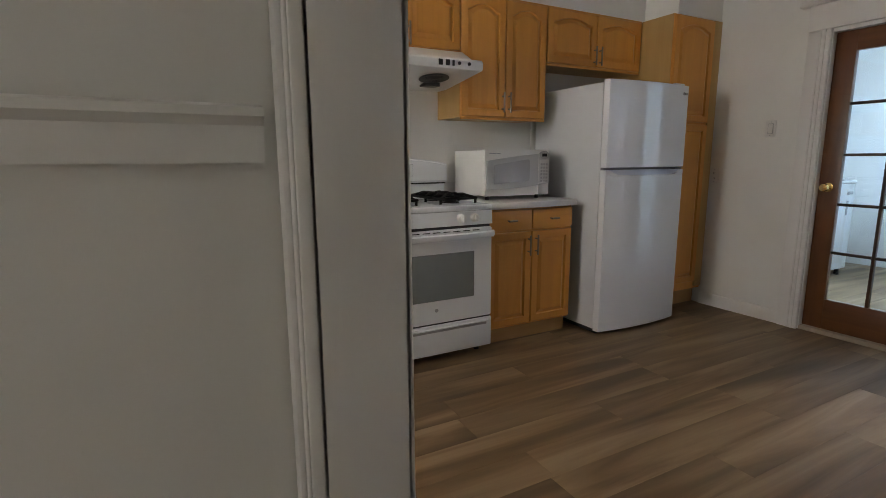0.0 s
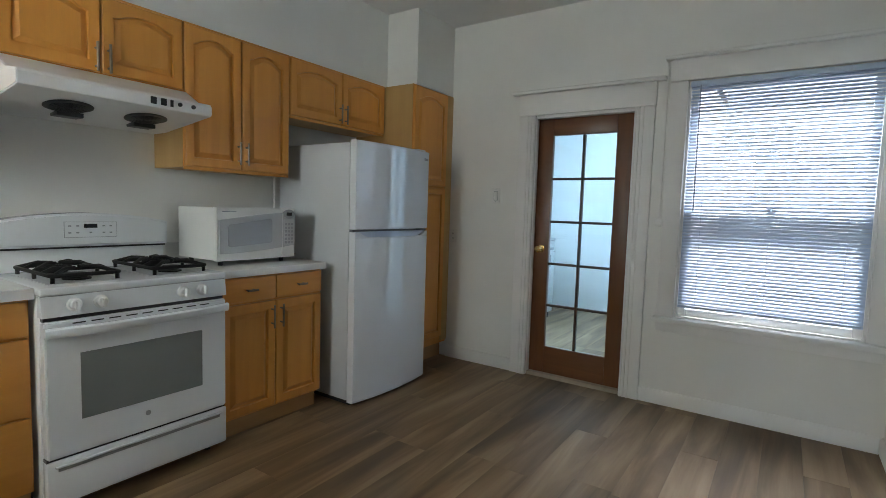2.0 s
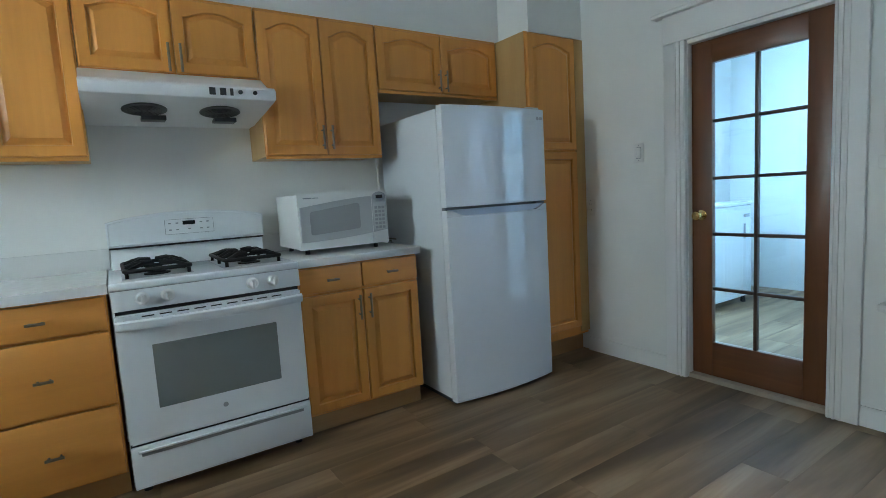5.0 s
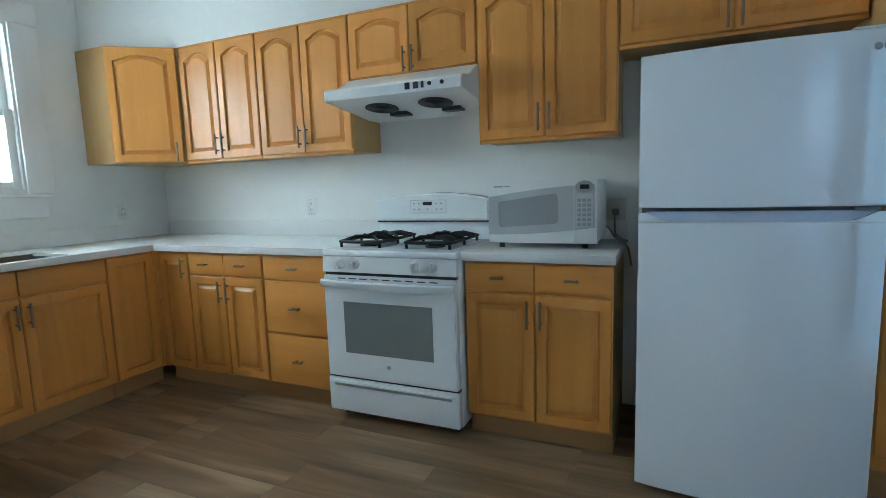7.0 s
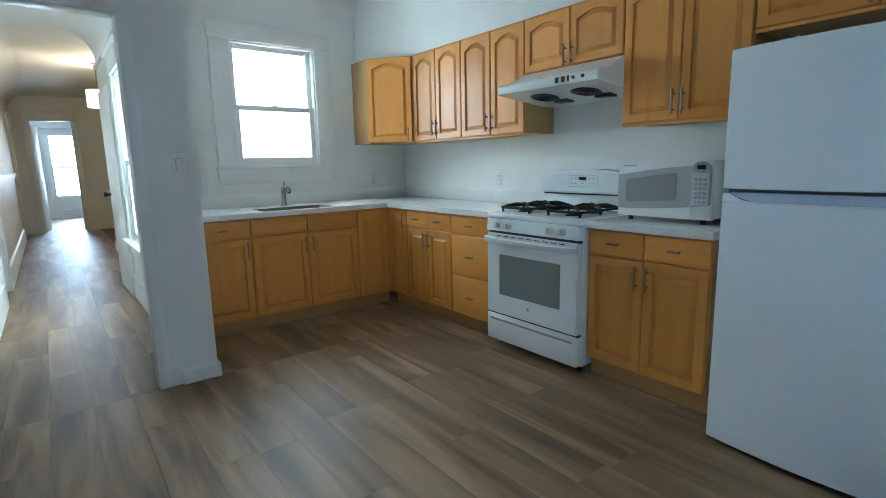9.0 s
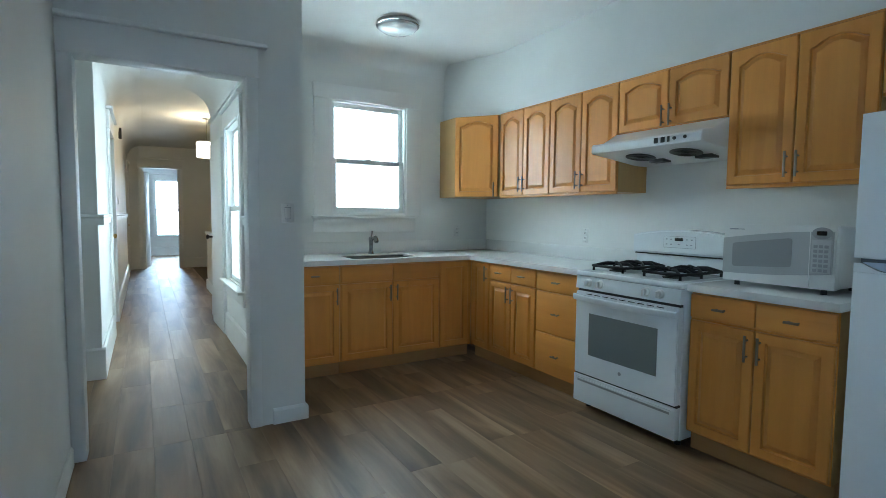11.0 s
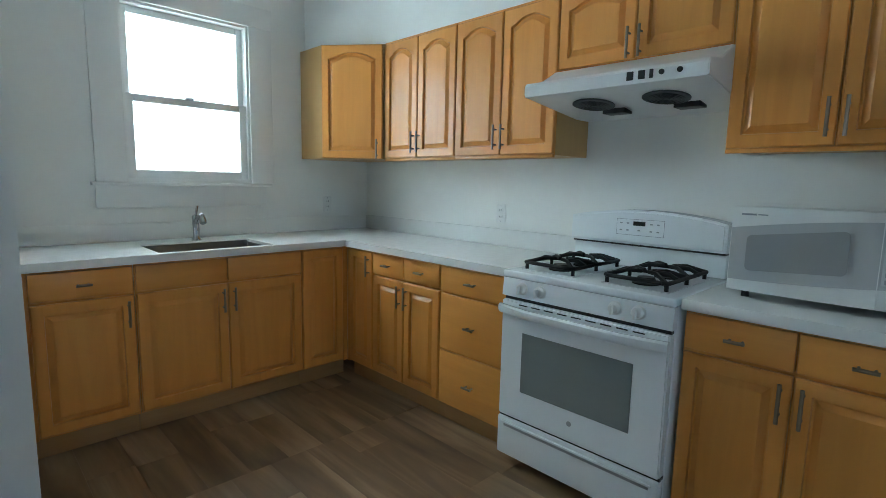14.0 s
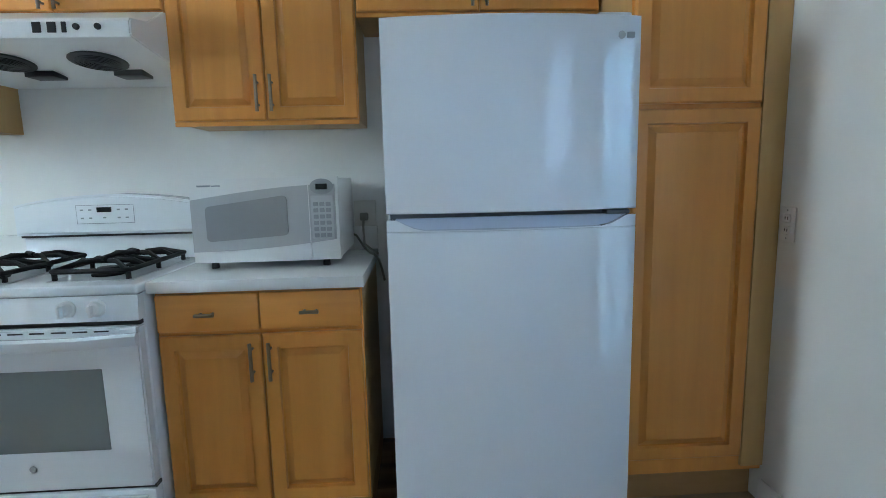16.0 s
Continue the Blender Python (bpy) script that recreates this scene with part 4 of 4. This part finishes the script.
for r in range(5):
    for c in range(2):
        x0 = 0.118 if c == 0 else DW / 2 + 0.009
        x1 = DW / 2 - 0.009 if c == 0 else DW - 0.118
        p = part("pane", block(x0, x1, 0.018, 0.022, 0.205 + r * ph + (0.009 if r else 0), 0.205 + (r + 1) * ph - (0.009 if r < 4 else 0)), PANE, gdoor)
        p.visible_shadow = False
kn = part("door_knob", lathe(bmesh.new(), [(0.030, 0), (0.030, 0.004), (0.012, 0.008), (0.011, 0.030), (0.024, 0.040), (0.028, 0.052), (0.024, 0.064), (0, 0.068)], pose(0.058, 0.0, 0.955, 90), 22), BRASS, gdoor, "polished brass knob")
djamb = bmesh.new()
box(djamb, XE, XE + T, 2.126, 2.150, 0, 1.985)
box(djamb, XE, XE + T, 1.395, 1.419, 0, 1.985)
box(djamb, XE, XE + T, 1.419, 2.126, 1.963, 1.985)
structure("door_jamb", djamb, TRIM)
structure("door_threshold", block(XE - 0.005, XE + T, 1.419, 2.126, 0.0, 0.028, 0.004), plain("threshold_wood", (0.42, 0.36, 0.29), 0.5))

# washer in the porch
washer = thing("washing_machine", pose(6.20, 2.82, 0), "white washing machine on feet in the porch", "washing machine")
part("body", block(0, 0.66, 0, 0.56, 0.07, 0.93, 0.012), ENAMEL, washer)
part("top_lid", block(-0.004, 0.664, -0.006, 0.56, 0.93, 0.96, 0.008), ENAMEL, washer)
part("front_panel", block(0.02, 0.64, -0.004, 0.01, 0.16, 0.90, 0.004), ENAMEL, washer)
for fx in (0.06, 0.60):
    for fy in (0.05, 0.50):
        part("foot", lathe(bmesh.new(), [(0.025, 0), (0.018, 0.07)], pose(fx, fy, 0), 10), BLACK, washer)
part("badge_bar", block(0.50, 0.60, -0.008, -0.003, 0.82, 0.85), PRINT, washer)
part("control_strip", block(0.50, 0.53, -0.008, -0.003, 0.62, 0.76), PRINT, washer)


# ---- wall fittings ----
def switch_plate(m, rocker=True, label="white rocker light switch plate on the wall"):
    sw = thing("light_switch" if rocker else "wall_socket", m, label, "switch" if rocker else "socket")
    part("plate", block(-0.036, 0.036, -0.006, 0.0, -0.058, 0.058, 0.003), PLASTIC, sw)
    if rocker:
        part("rocker", block(-0.016, 0.016, -0.010, -0.005, -0.033, 0.033, 0.002), PLASTIC, sw)
        # grey rim paints the shade of the seam round the rocker
        part("rocker_seam_shade", block(-0.018, 0.018, -0.0072, -0.005, -0.0355, 0.0355), PRINT, sw)
    else:
        for dz in (-0.02, 0.02):
            part("outlet", block(-0.016, 0.016, -0.0085, -0.005, dz - 0.014, dz + 0.014, 0.004), PLASTIC, sw)
            for dx in (-0.006, 0.006):
                part("slot", block(dx - 0.0012, dx + 0.0012, -0.0095, -0.008, dz - 0.004, dz + 0.006), BLACK, sw)
    for dz in (-0.047, 0.047):
        part("screw", lathe(bmesh.new(), [(0.003, 0), (0.003, 0.001), (0, 0.001)], pose(0, -0.006, dz, 90), 8), PRINT, sw)
    return sw


switch_plate(pose(XP1, 1.09, 1.274, 0, 0, 90))
switch_plate(pose(XE, 2.452, 1.382, 0, 0, -90))
switch_plate(pose(-0.41, -0.157, 1.41, 0, 0, 90))
switch_plate(pose(-3.9, YH0, 1.42, 0, 0, 180))
SOCK = "white duplex socket plate on the wall"
switch_plate(pose(1.178, YN, 1.115, 0, 0, 0), False, SOCK)
switch_plate(pose(XW, 3.12, 1.115, 0, 0, 90), False, SOCK)
switch_plate(pose(XE, 2.845, 1.043, 0, 0, -90), False, SOCK)
cover = thing("wall_socket", pose(3.165, YN, 1.075), "off-white socket plate behind the microwave", "socket")
part("plate", block(-0.048, 0.048, -0.007, 0.0, -0.058, 0.058, 0.003), plain("aged_plate", (0.66, 0.64, 0.58), 0.4), cover)
part("plug", block(-0.022, 0.014, -0.034, -0.006, -0.030, 0.004, 0.006), CORD, cover)
switch_plate(pose(4.50, YS, 0.20, 0, 0, 180), False, "white socket plate low on the wall")

# microwave lead drooping to the fridge side
cord = bmesh.new()
tube(cord, [(3.06, 3.40, 1.02), (3.13, 3.42, 0.985), (3.165, 3.36, 0.945), (3.20, 3.26, 0.932), (3.225, 3.20, 0.930), (3.240, 3.22, 0.905), (3.246, 3.27, 0.86), (3.250, 3.34, 0.80)], 0.005, 8)
tube(cord, [(3.161, 3.456, 1.06), (3.160, 3.43, 1.02), (3.170, 3.36, 0.955), (3.21, 3.24, 0.945), (3.240, 3.17, 0.94)], 0.005, 8)
solid("power_cord", cord, CORD, "grey power cord drooping off the worktop end", "cord")

# thin white upright rod as a pale strip in the corner beside the fridge
solid("pale_strip", tube(bmesh.new(), [(3.285, 3.44, 0.0), (3.285, 3.44, 1.82)], 0.009, 10), TRIM, "thin pale upright strip on the wall beside the fridge", "pipe")

# raceway by the window casing
race = thing("cable_raceway", pose(XE, 1.222, 0, 0, 0, -90), "thin white painted cable raceway with a small box", "raceway")
part("channel", block(-0.006, 0.006, -0.010, 0.0, 1.25, 2.255, 0.002), TRIM, race)
part("junction_box", block(-0.022, 0.022, -0.022, 0.0, 1.195, 1.25, 0.004), TRIM, race)

# ceiling lamp
lamp = thing("ceiling_light", pose(0.52, 2.08, ZC), "round white flush ceiling light, switched off", "ceiling light")
part("rim", lathe(bmesh.new(), [(0.165, 0.0), (0.170, -0.012), (0.168, -0.028), (0.155, -0.032)], pose(0, 0, 0), 40), CHROME, lamp)
part("dome", lathe(bmesh.new(), [(0.155, -0.028), (0.150, -0.045), (0.120, -0.066), (0.07, -0.078), (0.0, -0.082)], pose(0, 0, 0), 40), DOME, lamp)

# ---- hall things ----
pend = thing("pendant_lamp", pose(-4.6, 1.22, ZC), "lit pendant lamp with a cream drum shade", "lamp")
part("canopy", lathe(bmesh.new(), [(0.06, 0), (0.06, -0.02), (0.01, -0.03)], pose(0, 0, 0), 20), CHROME, pend)
part("rod", tube(bmesh.new(), [(0, 0, -0.02), (0, 0, -0.40)], 0.007, 8), CHROME, pend)
part("shade", lathe(bmesh.new(), [(0.145, -0.615), (0.145, -0.385)], pose(0, 0, 0), 32), SHADE, pend, "glowing cream drum shade")
glow = new("pendant_bulb", bpy.data.lights.new("pendant_bulb", "POINT"))
glow.data.energy, glow.data.color, glow.data.shadow_soft_size = 9, (1.0, 0.76, 0.48), 0.12
glow.location = (-4.6, 1.22, ZC - 0.33)

rail = thing("stair_railing", pose(-5.2, 1.26, 0), "white painted stair railing with turned balusters", "railing")
part("handrail", block(0, 1.75, -0.035, 0.035, 0.92, 0.965, 0.01), TRIM, rail)
part("newel_post", block(1.70, 1.80, -0.05, 0.05, 0.0, 1.04, 0.006), TRIM, rail)
part("base_rail", block(0, 1.75, -0.03, 0.03, 0.0, 0.16, 0.006), TRIM, rail)
for k in range(14):
    part("baluster", lathe(bmesh.new(), [(0.016, 0.16), (0.020, 0.3), (0.012, 0.55), (0.018, 0.75), (0.014, 0.92)], pose(0.08 + k * 0.118, 0, 0), 10), TRIM, rail)

odoor = thing("hall_side_door", pose(-1.50, 1.076, 0, 0, 0, 181.5), "white painted door standing open against the hall wall", "door")
part("leaf", block(0.0, 0.76, 0.0, 0.036, 0.01, 2.05, 0.003), TRIM, odoor)
part("door_knob", lathe(bmesh.new(), [(0.012, 0), (0.012, 0.03), (0.027, 0.045), (0.027, 0.06), (0, 0.07)], pose(0.70, 0.036, 1.0, -90), 14), BLACK, odoor)
solid("transom_panel", block(-9.0, -8.97, 0.28, 1.10, 2.50, ZC - 0.04, 0.004), TRIM, "blank painted panel above the hall end doorway", "panel")
fdoor = thing("far_room_door", pose(-9.13, 0.37, 0, 0, 0, 172), "white painted door standing open into the far room", "door")
part("leaf", block(0.0, 0.66, 0.0, 0.036, 0.01, 2.2, 0.003), TRIM, fdoor)
part("door_knob", lathe(bmesh.new(), [(0.012, 0), (0.027, 0.045), (0.027, 0.06), (0, 0.07)], pose(0.60, 0.036, 1.0, -90), 12), BLACK, fdoor)
for hz in (0.3, 1.9):
    part("hinge", block(-0.012, 0.012, 0.030, 0.045, hz, hz + 0.1), BLACK, fdoor)
bell = thing("door_chime", pose(-4.9, YH0, 2.45), "small dark chime box high on the hall wall", "chime")
part("case", block(-0.05, 0.05, 0.0, 0.04, -0.08, 0.08, 0.006), BLACK, bell)

# ---- outside the east window ----
structure("ground", block(-60, 60, -60, 60, -0.6, -0.5), SOIL)
house = thing("neighbour_house", pose(8.6, -2.2, 0), "pale sided neighbouring house with a window", "house")
part("wall", block(0, 3.0, 0, 6.5, -0.5, 4.4), SIDING, house)
for k in range(24):
    part("siding_board", block(-0.018, 0.0, 0, 6.5, -0.4 + k * 0.2, -0.21 + k * 0.2, 0.003, 1), SIDING, house)
lou = part("louvre_frame", block(-0.04, 0.0, 2.70, 3.70, 1.45, 2.62, 0.01), plain("louvre_grey", (0.42, 0.50, 0.50), 0.6), house, "grey louvred shutter")
for k in range(14):
    part("louvre", block(-0.07, -0.04, 2.74, 3.66, 1.50 + k * 0.08, 1.545 + k * 0.08, 0.004, 1), SIDING, lou)
part("vent_box", block(-0.30, -0.071, 3.10, 3.68, 1.47, 2.07, 0.01), TRIM, house)
part("downpipe", tube(bmesh.new(), [(-0.06, 4.02, -0.4), (-0.06, 4.02, 4.3)], 0.045, 10), TRIM, house)
hwin = part("window", block(-0.05, 0.0, 0.4, 1.25, 1.35, 2.75, 0.01), TRIM, house)
part("pane", block(-0.056, -0.05, 0.48, 1.17, 1.43, 2.02), DARKWIN, hwin)
part("pane", block(-0.056, -0.05, 0.48, 1.17, 2.08, 2.67), DARKWIN, hwin)
part("eave", block(-0.5, 3.2, -0.2, 6.7, 4.4, 4.55), TRIM, house)
